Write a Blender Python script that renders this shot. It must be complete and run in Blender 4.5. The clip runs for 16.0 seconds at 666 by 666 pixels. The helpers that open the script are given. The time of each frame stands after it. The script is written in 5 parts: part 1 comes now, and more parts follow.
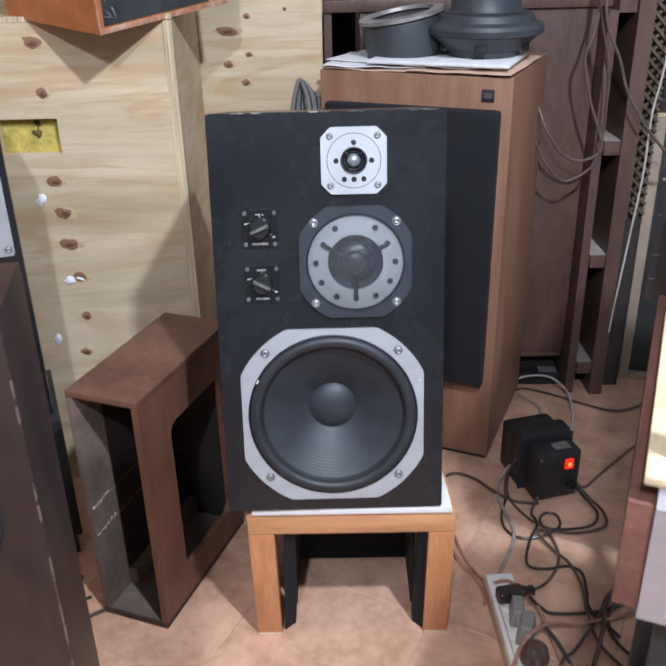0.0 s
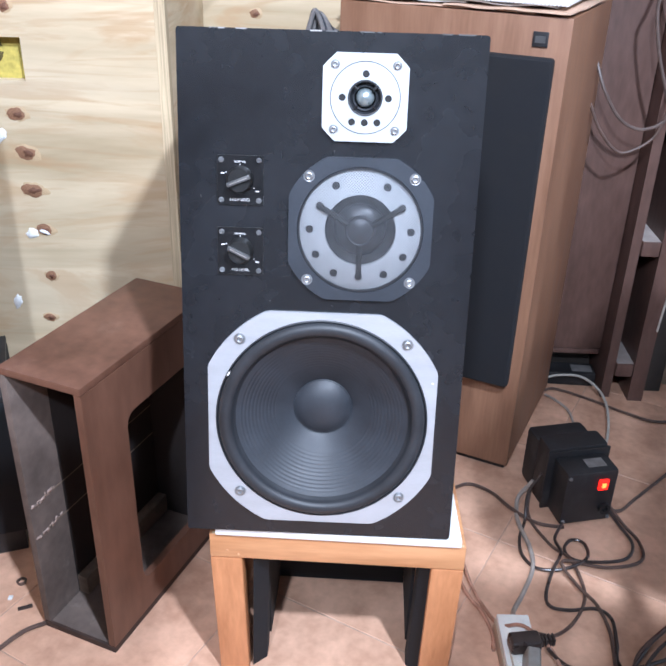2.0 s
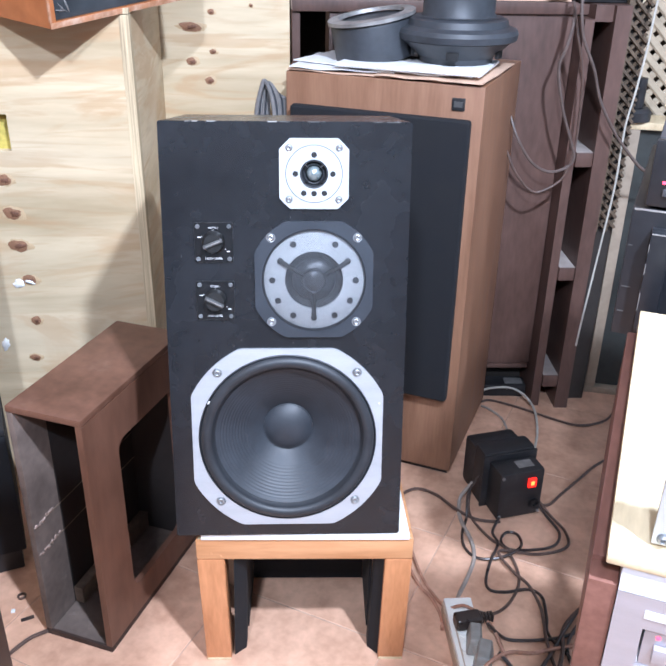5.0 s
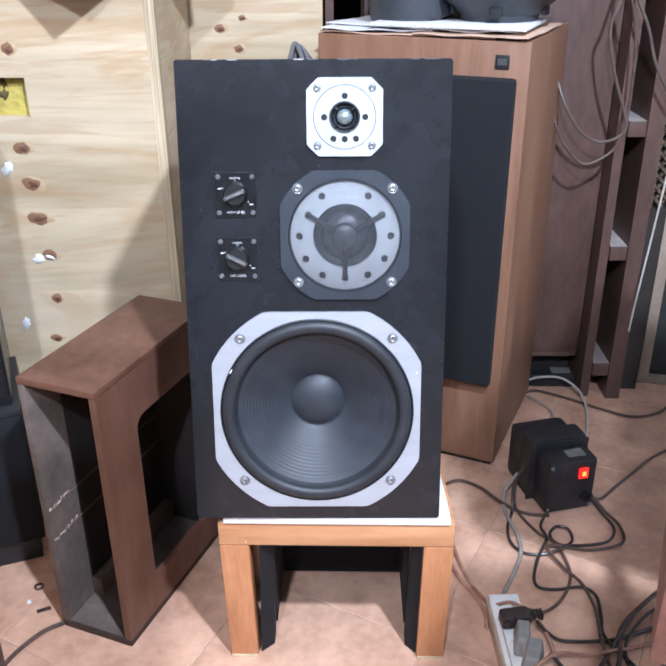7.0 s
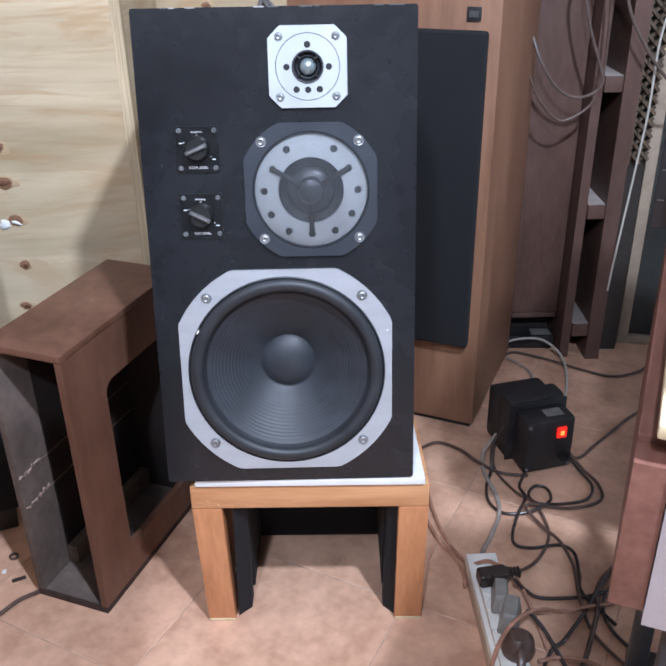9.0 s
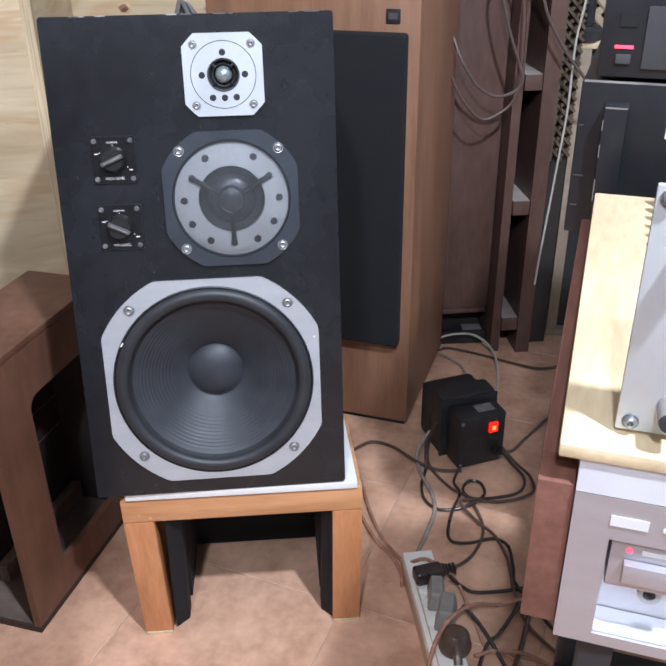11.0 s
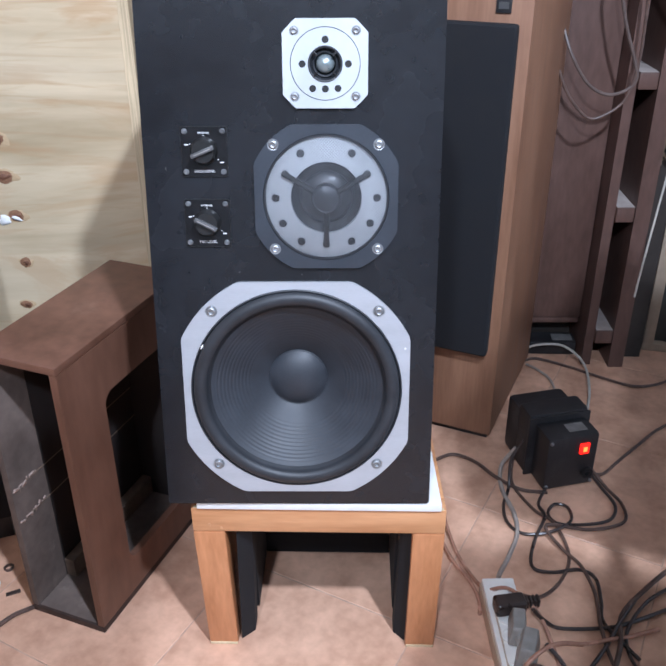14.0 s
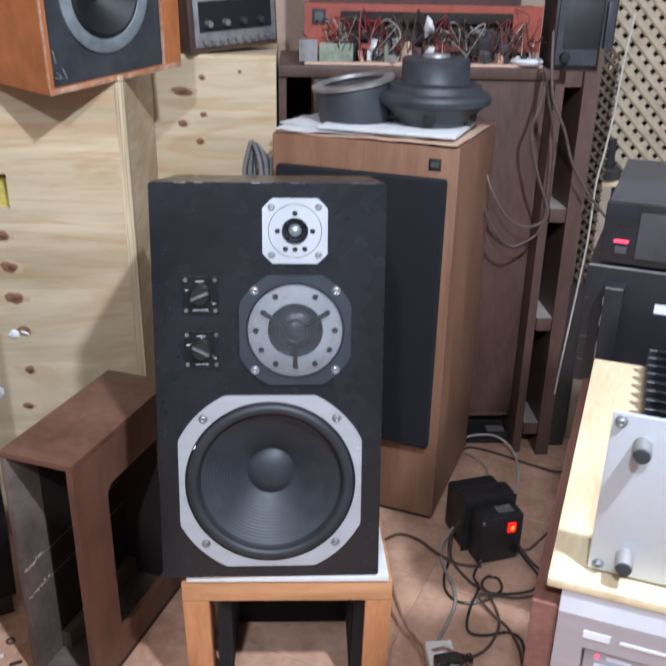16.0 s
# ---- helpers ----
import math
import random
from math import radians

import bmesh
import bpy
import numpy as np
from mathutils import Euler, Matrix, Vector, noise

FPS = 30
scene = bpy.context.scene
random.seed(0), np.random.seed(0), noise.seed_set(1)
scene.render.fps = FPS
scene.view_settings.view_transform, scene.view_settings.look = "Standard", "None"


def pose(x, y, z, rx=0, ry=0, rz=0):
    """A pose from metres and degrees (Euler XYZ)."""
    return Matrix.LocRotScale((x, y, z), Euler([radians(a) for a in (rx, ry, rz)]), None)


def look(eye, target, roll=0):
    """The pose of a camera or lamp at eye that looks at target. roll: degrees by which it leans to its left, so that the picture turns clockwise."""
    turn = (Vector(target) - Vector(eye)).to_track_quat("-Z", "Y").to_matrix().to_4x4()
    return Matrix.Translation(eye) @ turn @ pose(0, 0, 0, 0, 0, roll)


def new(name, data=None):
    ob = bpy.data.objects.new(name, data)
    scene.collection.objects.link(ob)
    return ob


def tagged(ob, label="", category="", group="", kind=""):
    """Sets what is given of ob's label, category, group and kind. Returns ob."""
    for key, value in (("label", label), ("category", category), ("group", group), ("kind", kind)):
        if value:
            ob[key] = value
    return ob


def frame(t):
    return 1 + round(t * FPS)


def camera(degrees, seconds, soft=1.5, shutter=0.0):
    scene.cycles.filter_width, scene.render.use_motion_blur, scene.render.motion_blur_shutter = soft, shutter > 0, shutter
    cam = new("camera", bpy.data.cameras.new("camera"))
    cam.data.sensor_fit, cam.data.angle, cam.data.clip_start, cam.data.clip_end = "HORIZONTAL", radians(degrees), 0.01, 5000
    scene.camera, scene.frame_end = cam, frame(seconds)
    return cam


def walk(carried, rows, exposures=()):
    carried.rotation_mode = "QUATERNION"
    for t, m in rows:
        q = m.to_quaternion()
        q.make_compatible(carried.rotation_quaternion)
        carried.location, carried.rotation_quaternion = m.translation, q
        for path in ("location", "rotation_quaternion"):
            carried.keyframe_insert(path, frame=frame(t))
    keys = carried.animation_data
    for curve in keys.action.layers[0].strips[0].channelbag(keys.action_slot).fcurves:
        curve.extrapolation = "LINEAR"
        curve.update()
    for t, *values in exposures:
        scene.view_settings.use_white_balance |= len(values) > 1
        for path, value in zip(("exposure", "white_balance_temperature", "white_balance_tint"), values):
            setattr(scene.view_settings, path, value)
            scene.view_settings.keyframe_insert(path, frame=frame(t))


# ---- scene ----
cam = camera(43.7, 16.0, soft=2.0, shutter=0.4)
PATH = [
    (0, (0.279, 0.238, 1.187), (0.291, 2.033, 0.305), -1.3),
    (0.5, (0.296, 0.366, 1.163), (0.268, 2.168, 0.295), -1.3),
    (1, (0.305, 0.447, 1.084), (0.264, 2.236, 0.189), 1.4),
    (1.5, (0.309, 0.454, 1.067), (0.277, 2.229, 0.146), 2.1),
    (2, (0.316, 0.488, 1.083), (0.276, 2.252, 0.141), 1.6),
    (2.5, (0.322, 0.509, 1.095), (0.251, 2.257, 0.127), 0.4),
    (3, (0.342, 0.513, 1.108), (0.258, 2.255, 0.129), -0.5),
    (3.5, (0.32, 0.46, 1.142), (0.248, 2.199, 0.156), -0.6),
    (4, (0.286, 0.364, 1.173), (0.244, 2.103, 0.186), -0.2),
    (4.5, (0.295, 0.318, 1.191), (0.359, 2.075, 0.239), 0.9),
    (4.7, (0.298, 0.306, 1.204), (0.385, 2.078, 0.281), 1.1),
    (6.8, (0.317, 0.376, 1.103), (0.301, 2.179, 0.236), -0.4),
    (7, (0.315, 0.374, 1.091), (0.301, 2.172, 0.216), -0.4),
    (7.5, (0.309, 0.355, 1.071), (0.293, 2.145, 0.179), -0.4),
    (8, (0.308, 0.361, 1.069), (0.296, 2.141, 0.158), -0.4),
    (8.5, (0.319, 0.38, 1.066), (0.317, 2.153, 0.141), -0.6),
    (9, (0.34, 0.384, 1.063), (0.355, 2.153, 0.129), -1.0),
    (9.5, (0.355, 0.394, 1.078), (0.439, 2.158, 0.139), -0.8),
    (9.7, (0.363, 0.395, 1.078), (0.471, 2.156, 0.136), -0.7),
    (11.8, (0.351, 0.387, 1.074), (0.514, 2.137, 0.119), -0.6),
    (12, (0.343, 0.382, 1.071), (0.5, 2.13, 0.112), -0.2),
    (12.5, (0.33, 0.38, 1.068), (0.479, 2.128, 0.108), 0.7),
    (13, (0.332, 0.392, 1.079), (0.468, 2.141, 0.117), 1.4),
    (13.5, (0.327, 0.451, 1.074), (0.356, 2.204, 0.112), 0.2),
    (14, (0.339, 0.473, 1.063), (0.324, 2.224, 0.097), -0.3),
    (14.5, (0.351, 0.457, 1.081), (0.359, 2.211, 0.12), 0.0),
    (15, (0.322, 0.383, 1.166), (0.364, 2.143, 0.216), 0.5),
    (15.5, (0.306, 0.319, 1.186), (0.398, 2.093, 0.267), 1.0),
    (16, (0.319, 0.248, 1.227), (0.417, 2.082, 0.435), 1.1),
]
EXPOSURES = [(0.0, 0.13, 6350, 8), (0.7, 0.28, 6100, 8), (1.5, 0.68, 5950, 8), (2.5, 0.81, 5900, 8), (3.5, 0.95, 5900, 8), (4.5, 0.90, 5850, 8), (7.0, 0.71, 5900, 8), (7.5, 0.63, 5900, 8), (8.0, 0.43, 5950, 8), (9.0, 0.28, 6000, 8),
             (9.5, 0.28, 6100, 8), (12.0, 0.13, 6500, 8), (12.5, 0.13, 6500, 8), (13.0, 0.18, 6300, 8), (14.0, 0.38, 5900, 8), (14.5, 0.53, 5850, 8), (15.0, 0.33, 5950, 8), (16.0, 0.13, 6300, 8)]
walk(cam, [(t, look(eye, target, roll)) for t, eye, target, roll in PATH], EXPOSURES)

# ---- world and lamps ----
world = bpy.data.worlds.new("world")
scene.world = world
world.use_nodes = True
world.node_tree.nodes["Background"].inputs[0].default_value = (0.9, 0.95, 1.0, 1)
world.node_tree.nodes["Background"].inputs[1].default_value = 0.02


def lamp(name, at, towards, watts, size):
    """A round ceiling lamp that shines downwards."""
    data = bpy.data.lights.new(name, "AREA")
    data.shape, data.size, data.energy, data.color = "DISK", size, watts, (0.91, 0.98, 1.15)
    ob = new(name, data)
    ob.matrix_world = look(at, towards)
    return ob


lamp("ceiling_lamp_main", (0.88, 0.12, 2.38), (0.25, 1.3, 0.5), 52, 0.10)
lamp("ceiling_lamp_side", (0.04, -0.60, 2.42), (0.30, 1.4, 0.4), 31, 0.12)


# ---- materials ----
def material(name, colour, rough=0.5, metal=0.0, vary=0.25, scale=6.0, fine=60.0, bump=0.1, stretch=(1, 1, 1), tint=None, spread=0.0, coat=0.0, rough_vary=0.12, distort=0.0):
    """A surface with broad blotches, fine grain and a little relief; stretch draws the grain out along an axis."""
    m = bpy.data.materials.new(name)
    m.use_nodes = True
    n, l = m.node_tree.nodes, m.node_tree.links
    b = n["Principled BSDF"]
    tc = n.new("ShaderNodeTexCoord")
    mp = n.new("ShaderNodeMapping")
    mp.inputs["Scale"].default_value = stretch
    l.new(tc.outputs["Object"], mp.inputs["Vector"])
    if spread:
        own = n.new("ShaderNodeObjectInfo")
        far = n.new("ShaderNodeMath")
        far.operation = "MULTIPLY"
        far.inputs[1].default_value = 37.0
        l.new(own.outputs["Random"], far.inputs[0])
        l.new(far.outputs[0], mp.inputs["Location"])
    broad = n.new("ShaderNodeTexNoise")
    broad.inputs["Scale"].default_value, broad.inputs["Detail"].default_value = scale, 5
    broad.inputs["Distortion"].default_value = distort
    grain = n.new("ShaderNodeTexNoise")
    grain.inputs["Scale"].default_value, grain.inputs["Detail"].default_value = fine, 4
    for t in (broad, grain):
        l.new(mp.outputs[0], t.inputs["Vector"])
    mix = n.new("ShaderNodeMath")
    mix.operation = "ADD"
    half = n.new("ShaderNodeMath")
    half.operation = "MULTIPLY"
    half.inputs[1].default_value = 0.45
    l.new(grain.outputs["Fac"], half.inputs[0])
    l.new(broad.outputs["Fac"], mix.inputs[0])
    l.new(half.outputs[0], mix.inputs[1])
    ramp = n.new("ShaderNodeValToRGB")
    dark = [c * (1 - vary) for c in colour]
    light = [min(1, c * (1 + vary)) for c in (tint or colour)]
    ramp.color_ramp.elements[0].position, ramp.color_ramp.elements[1].position = 0.5, 0.95
    ramp.color_ramp.elements[0].color, ramp.color_ramp.elements[1].color = (*dark, 1), (*light, 1)
    l.new(mix.outputs[0], ramp.inputs[0])
    out = ramp.outputs[0]
    if spread:
        info = n.new("ShaderNodeObjectInfo")
        hsv = n.new("ShaderNodeHueSaturation")
        rng = n.new("ShaderNodeMapRange")
        rng.inputs["To Min"].default_value, rng.inputs["To Max"].default_value = 1 - spread, 1 + spread
        l.new(info.outputs["Random"], rng.inputs["Value"])
        l.new(rng.outputs[0], hsv.inputs["Value"])
        l.new(out, hsv.inputs["Color"])
        out = hsv.outputs[0]
    l.new(out, b.inputs["Base Color"])
    rr = n.new("ShaderNodeMapRange")
    rr.inputs["To Min"].default_value, rr.inputs["To Max"].default_value = max(0.02, rough - rough_vary), min(1, rough + rough_vary)
    l.new(broad.outputs["Fac"], rr.inputs["Value"])
    l.new(rr.outputs[0], b.inputs["Roughness"])
    b.inputs["Metallic"].default_value = metal
    b.inputs["Coat Weight"].default_value = coat
    if bump:
        bp = n.new("ShaderNodeBump")
        bp.inputs["Strength"].default_value, bp.inputs["Distance"].default_value = bump, 0.002
        l.new(mix.outputs[0], bp.inputs["Height"])
        l.new(bp.outputs[0], b.inputs["Normal"])
    return m


def glow(name, colour, strength):
    m = bpy.data.materials.new(name)
    m.use_nodes = True
    b = m.node_tree.nodes["Principled BSDF"]
    b.inputs["Base Color"].default_value = (*[c * 0.5 for c in colour], 1)
    b.inputs["Emission Color"].default_value = (*colour, 1)
    b.inputs["Emission Strength"].default_value = strength
    return m


def pine_material(name):
    """Rotary-cut plywood: pale cream sheets with long wavy tan streaks and a fine figure."""
    m = material(name, (0.50, 0.385, 0.232), 0.62, vary=0.14, scale=2.2, fine=14, bump=0.08, stretch=(0.45, 1, 3.4), tint=(0.59, 0.48, 0.32), distort=1.6)
    n, l = m.node_tree.nodes, m.node_tree.links
    b = n["Principled BSDF"]
    tc = n.new("ShaderNodeTexCoord")
    was = b.inputs["Base Color"].links[0].from_socket
    for stretch, scale, twist, low, high, colour, amount in (((0.75, 1, 3.6), 1.9, 3.6, 0.50, 0.60, (0.47, 0.295, 0.152, 1), 0.55), ((0.7, 1, 9.0), 3.4, 3.0, 0.54, 0.66, (0.45, 0.285, 0.15, 1), 0.36), ((0.8, 1, 2.2), 2.0, 0.8, 0.56, 0.74, (0.65, 0.55, 0.395, 1), 0.5)):
        mp = n.new("ShaderNodeMapping")
        mp.inputs["Scale"].default_value = stretch
        mp.inputs["Location"].default_value = (scale, 0, scale * 1.7)
        l.new(tc.outputs["Object"], mp.inputs["Vector"])
        no = n.new("ShaderNodeTexNoise")
        no.inputs["Scale"].default_value, no.inputs["Detail"].default_value, no.inputs["Distortion"].default_value = scale, 4, twist
        l.new(mp.outputs[0], no.inputs["Vector"])
        rng = n.new("ShaderNodeMapRange")
        rng.inputs["From Min"].default_value, rng.inputs["From Max"].default_value = low, high
        rng.inputs["To Max"].default_value = amount
        l.new(no.outputs["Fac"], rng.inputs["Value"])
        mix = n.new("ShaderNodeMix")
        mix.data_type = "RGBA"
        mix.inputs[7].default_value = colour
        l.new(rng.outputs[0], mix.inputs[0])
        l.new(was, mix.inputs[6])
        was = mix.outputs[2]
    l.new(was, b.inputs["Base Color"])
    return m


def worn(m, colour, scale, low, high, amount=0.7, stretch=(1, 1, 1)):
    """Lays patches of dust or bare wood with ragged edges over a surface."""
    n, l = m.node_tree.nodes, m.node_tree.links
    b = n["Principled BSDF"]
    tc = n.new("ShaderNodeTexCoord")
    mp = n.new("ShaderNodeMapping")
    mp.inputs["Scale"].default_value = stretch
    no = n.new("ShaderNodeTexNoise")
    no.inputs["Scale"].default_value, no.inputs["Detail"].default_value, no.inputs["Roughness"].default_value = scale, 9, 0.68
    rng = n.new("ShaderNodeMapRange")
    rng.inputs["From Min"].default_value, rng.inputs["From Max"].default_value = low, high
    rng.inputs["To Max"].default_value = amount
    mix = n.new("ShaderNodeMix")
    mix.data_type = "RGBA"
    mix.inputs[7].default_value = (*colour, 1)
    l.new(tc.outputs["Object"], mp.inputs["Vector"])
    l.new(mp.outputs[0], no.inputs["Vector"])
    l.new(no.outputs["Fac"], rng.inputs["Value"])
    l.new(rng.outputs[0], mix.inputs[0])
    l.new(b.inputs["Base Color"].links[0].from_socket, mix.inputs[6])
    l.new(mix.outputs[2], b.inputs["Base Color"])
    return m


M_PINE_EDGE = material("plywood edge", (0.42, 0.315, 0.19), 0.75, vary=0.3, scale=9, fine=40, bump=0.2, stretch=(36, 3, 0.5), tint=(0.56, 0.45, 0.29))
M_PINE = pine_material("pine plywood")
M_KNOT = material("pine knot", (0.25, 0.125, 0.068), 0.6, vary=0.55, scale=60, fine=200, bump=0.3)
M_KNOT_HALO = material("resin stain", (0.52, 0.375, 0.22), 0.6, vary=0.2, scale=20, fine=60, bump=0.1, stretch=(0.6, 1, 4))
M_PLASTER = material("white filler", (0.8, 0.8, 0.78), 0.8, vary=0.1, scale=40)
M_FOAM = material("yellow insulation", (0.52, 0.42, 0.10), 0.95, vary=0.4, scale=25, fine=120, bump=0.6)
M_FOAM_DARK = material("torn insulation", (0.11, 0.085, 0.025), 0.95, vary=0.5, scale=40)
M_BLACK = material("black satin lacquer", (0.0105, 0.0110, 0.0130), 0.26, vary=0.22, scale=5, fine=40, bump=0.0, rough_vary=0.07, tint=(0.0135, 0.0148, 0.0178))
M_RUBBER = material("black rubber", (0.022, 0.024, 0.028), 0.50, vary=0.25, scale=20, fine=150, bump=0.05)
M_CONE = material("black paper cone", (0.027, 0.031, 0.038), 0.52, vary=0.2, scale=30, fine=300, bump=0.05)
M_DARK_GREY = material("dark grey cast metal", (0.040, 0.047, 0.058), 0.42, 0.25, vary=0.15, scale=12, fine=200, bump=0.05)
M_SILVER = material("brushed aluminium", (0.46, 0.475, 0.50), 0.42, 0.35, vary=0.07, scale=10, fine=160, bump=0.02, stretch=(1, 1, 6))
M_WHITE_PLATE = material("pale aluminium", (0.52, 0.55, 0.575), 0.40, 0.30, vary=0.05, scale=12, fine=160, bump=0.02)
M_CHROME = material("chrome screw", (0.34, 0.35, 0.36), 0.42, 0.75, vary=0.15, scale=60)
M_HOLE = material("dark hole", (0.006, 0.006, 0.007), 0.6, vary=0.2)
M_GLOSS_DOME = material("glossy dome", (0.26, 0.31, 0.32), 0.30, 0.5, vary=0.1, scale=40)
M_LETTER = material("white print", (0.7, 0.7, 0.7), 0.6, vary=0.05)
M_KNOB = material("black knob", (0.018, 0.018, 0.018), 0.3, vary=0.2)
M_KNOB_BAR = material("grey pointer", (0.10, 0.10, 0.10), 0.35, 0.3, vary=0.2)
M_STAND = material("orange varnished pine", (0.46, 0.185, 0.072), 0.40, vary=0.13, scale=5, fine=30, bump=0.03, stretch=(6, 6, 0.7), tint=(0.55, 0.25, 0.115), spread=0.04)
M_STAND_H = material("orange varnished rail", (0.52, 0.235, 0.098), 0.40, vary=0.10, scale=5, fine=30, bump=0.03, stretch=(0.7, 6, 6), tint=(0.60, 0.31, 0.15))
M_WHITE = material("white board", (0.80, 0.80, 0.78), 0.6, vary=0.06, scale=20)
M_SHELL = material("worn brown veneer", (0.108, 0.047, 0.028), 0.5, vary=0.2, scale=4, fine=24, bump=0.04, stretch=(2, 2, 0.6), tint=(0.160, 0.076, 0.048))
worn(M_SHELL, (0.27, 0.18, 0.14), 6, 0.62, 0.76, 0.45, (1, 1, 0.7))
worn(M_SHELL, (0.055, 0.025, 0.018), 4, 0.54, 0.72, 0.4, (2, 2, 0.5))
M_SHELL_IN = material("dusty grey chipboard", (0.125, 0.094, 0.078), 0.85, vary=0.35, scale=9, fine=60, bump=0.3)
worn(M_SHELL_IN, (0.30, 0.25, 0.22), 14, 0.60, 0.72, 0.5)
# Brown of recessed parts, with their shade put into the colour.
M_DARK_IN = material("shaded recess brown", (0.021, 0.015, 0.013), 0.9, vary=0.3, scale=9)
M_WALNUT = material("walnut veneer", (0.218, 0.106, 0.060), 0.45, vary=0.13, scale=5, fine=40, bump=0.05, stretch=(5, 5, 0.5), tint=(0.262, 0.138, 0.082), distort=0.4)
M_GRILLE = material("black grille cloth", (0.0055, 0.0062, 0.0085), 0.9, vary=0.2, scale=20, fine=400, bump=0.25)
M_BROWN = material("dark brown laminate", (0.080, 0.042, 0.032), 0.5, vary=0.25, scale=2.5, fine=40, bump=0.04, stretch=(2, 2, 0.6), tint=(0.102, 0.057, 0.045))
# Pale tone holds the light falling on the shelves as well as dust.
M_BROWN_TOP = material("lit dusty shelf top", (0.36, 0.31, 0.28), 0.8, vary=0.2, scale=12)
M_MAHOGANY = material("red brown varnish", (0.34, 0.105, 0.032), 0.35, vary=0.2, scale=4, fine=30, bump=0.03, stretch=(3, 1, 1), tint=(0.42, 0.15, 0.05))
M_TILE = material("terracotta tile", (0.56, 0.315, 0.205), 0.36, vary=0.15, scale=13, fine=60, bump=0.10, tint=(0.65, 0.40, 0.275), spread=0.05)
M_GROUT = material("grout", (0.50, 0.335, 0.245), 0.9, vary=0.2, scale=30)
# Wall and ceiling tones are chosen to tint and lift the bounced light.
M_WALL = material("warm bounce paint", (0.50, 0.37, 0.28), 0.8, vary=0.12, scale=3, bump=0.05)
M_WALL_COOL = material("cool bounce paint", (0.56, 0.66, 0.74), 0.8, vary=0.12, scale=3, bump=0.05)
M_CEIL = material("ceiling paint", (0.70, 0.74, 0.78), 0.85, vary=0.06, scale=3)
M_BOX = worn(material("black plastic", (0.016, 0.016, 0.018), 0.5, vary=0.3, scale=20, fine=120, bump=0.15), (0.10, 0.09, 0.085), 18, 0.52, 0.80, 0.4)
M_MAGNET = material("grey black ferrite", (0.036, 0.040, 0.047), 0.5, vary=0.3, scale=14, fine=80, bump=0.08)
M_GASKET = material("dusty steel", (0.30, 0.29, 0.28), 0.5, 0.5, vary=0.3, scale=25)
M_WIRE = material("dark steel wire", (0.10, 0.108, 0.12), 0.5, 0.3, vary=0.2, scale=40, bump=0)
M_PAPER = material("paper", (0.72, 0.72, 0.72), 0.85, vary=0.10, scale=18)
M_CARD = material("manila card", (0.62, 0.42, 0.30), 0.85, vary=0.12, scale=14)
M_CABLE = material("dark brown cable", (0.095, 0.060, 0.048), 0.35, vary=0.3, scale=30)
M_CABLE_BLACK = material("black cable", (0.042, 0.031, 0.028), 0.3, vary=0.3, scale=30)
M_CABLE_GREY = material("grey cable", (0.36, 0.31, 0.27), 0.5, vary=0.2, scale=30)
M_COIL = material("dusty grey cable jacket", (0.17, 0.16, 0.155), 0.5, vary=0.25, scale=30)
M_CABLE_HANG = material("dull brown-grey cable", (0.10, 0.072, 0.062), 0.5, vary=0.2, scale=30)
M_CABLE_WHITE = material("white cable", (0.47, 0.45, 0.40), 0.5, vary=0.15, scale=30)
M_CABLE_CLEAR = material("clear copper cable", (0.42, 0.22, 0.15), 0.25, vary=0.25, scale=30)
M_CABLE_RED = material("red wire", (0.26, 0.03, 0.035), 0.5, vary=0.2)
M_STRIP = material("white plastic", (0.84, 0.83, 0.78), 0.4, vary=0.08, scale=20)
M_STRIP_SIDE = material("beige plastic", (0.50, 0.40, 0.30), 0.5, vary=0.15, scale=20)
M_PLUG_GREY = material("grey plug", (0.26, 0.25, 0.23), 0.4, vary=0.2, scale=30)
M_AMP_FACE = material("silver amplifier face", (0.44, 0.43, 0.46), 0.38, 0.5, vary=0.06, scale=14, fine=200, bump=0.02, stretch=(1, 8, 8))
M_AMP_BEVEL = material("bright aluminium edge", (0.72, 0.74, 0.78), 0.3, 0.4, vary=0.05, scale=14)
M_AMP_BLACK = material("black enamel", (0.014, 0.015, 0.018), 0.38, vary=0.25, scale=12, fine=90, bump=0.03)
M_AMP_LID = material("grey enamel lid", (0.05, 0.05, 0.055), 0.5, vary=0.2, scale=12)
M_BOARD = material("pale pine board", (0.58, 0.45, 0.27), 0.6, vary=0.14, scale=6, fine=40, bump=0.05, stretch=(5, 1, 5), tint=(0.66, 0.54, 0.35))
M_POST = material("grey wood post", (0.34, 0.27, 0.20), 0.7, vary=0.2, scale=9)
M_ORANGE = material("orange painted steel", (0.30, 0.060, 0.034), 0.5, vary=0.2, scale=15)
M_PCB = material("circuit parts", (0.22, 0.25, 0.18), 0.6, vary=0.4, scale=40)
M_LATTICE = material("beige lattice slat", (0.43, 0.35, 0.25), 0.7, vary=0.2, scale=20)
# Darker lattice tone; on the narrow strip it stands for shade.
M_LATTICE_DARK = material("dark lattice brown", (0.10, 0.07, 0.045), 0.7, vary=0.3, scale=20)
# Dark tone that carries the shade of hollows in its colour.
M_DARK_BACK = material("shade-dark backing", (0.03, 0.024, 0.02), 0.9, vary=0.3)
M_GREY_CONE = material("grey surround", (0.17, 0.19, 0.20), 0.6, vary=0.3, scale=20)
M_SLATE = material("slate baffle", (0.030, 0.034, 0.038), 0.55, vary=0.4, scale=12, fine=60, bump=0.1)
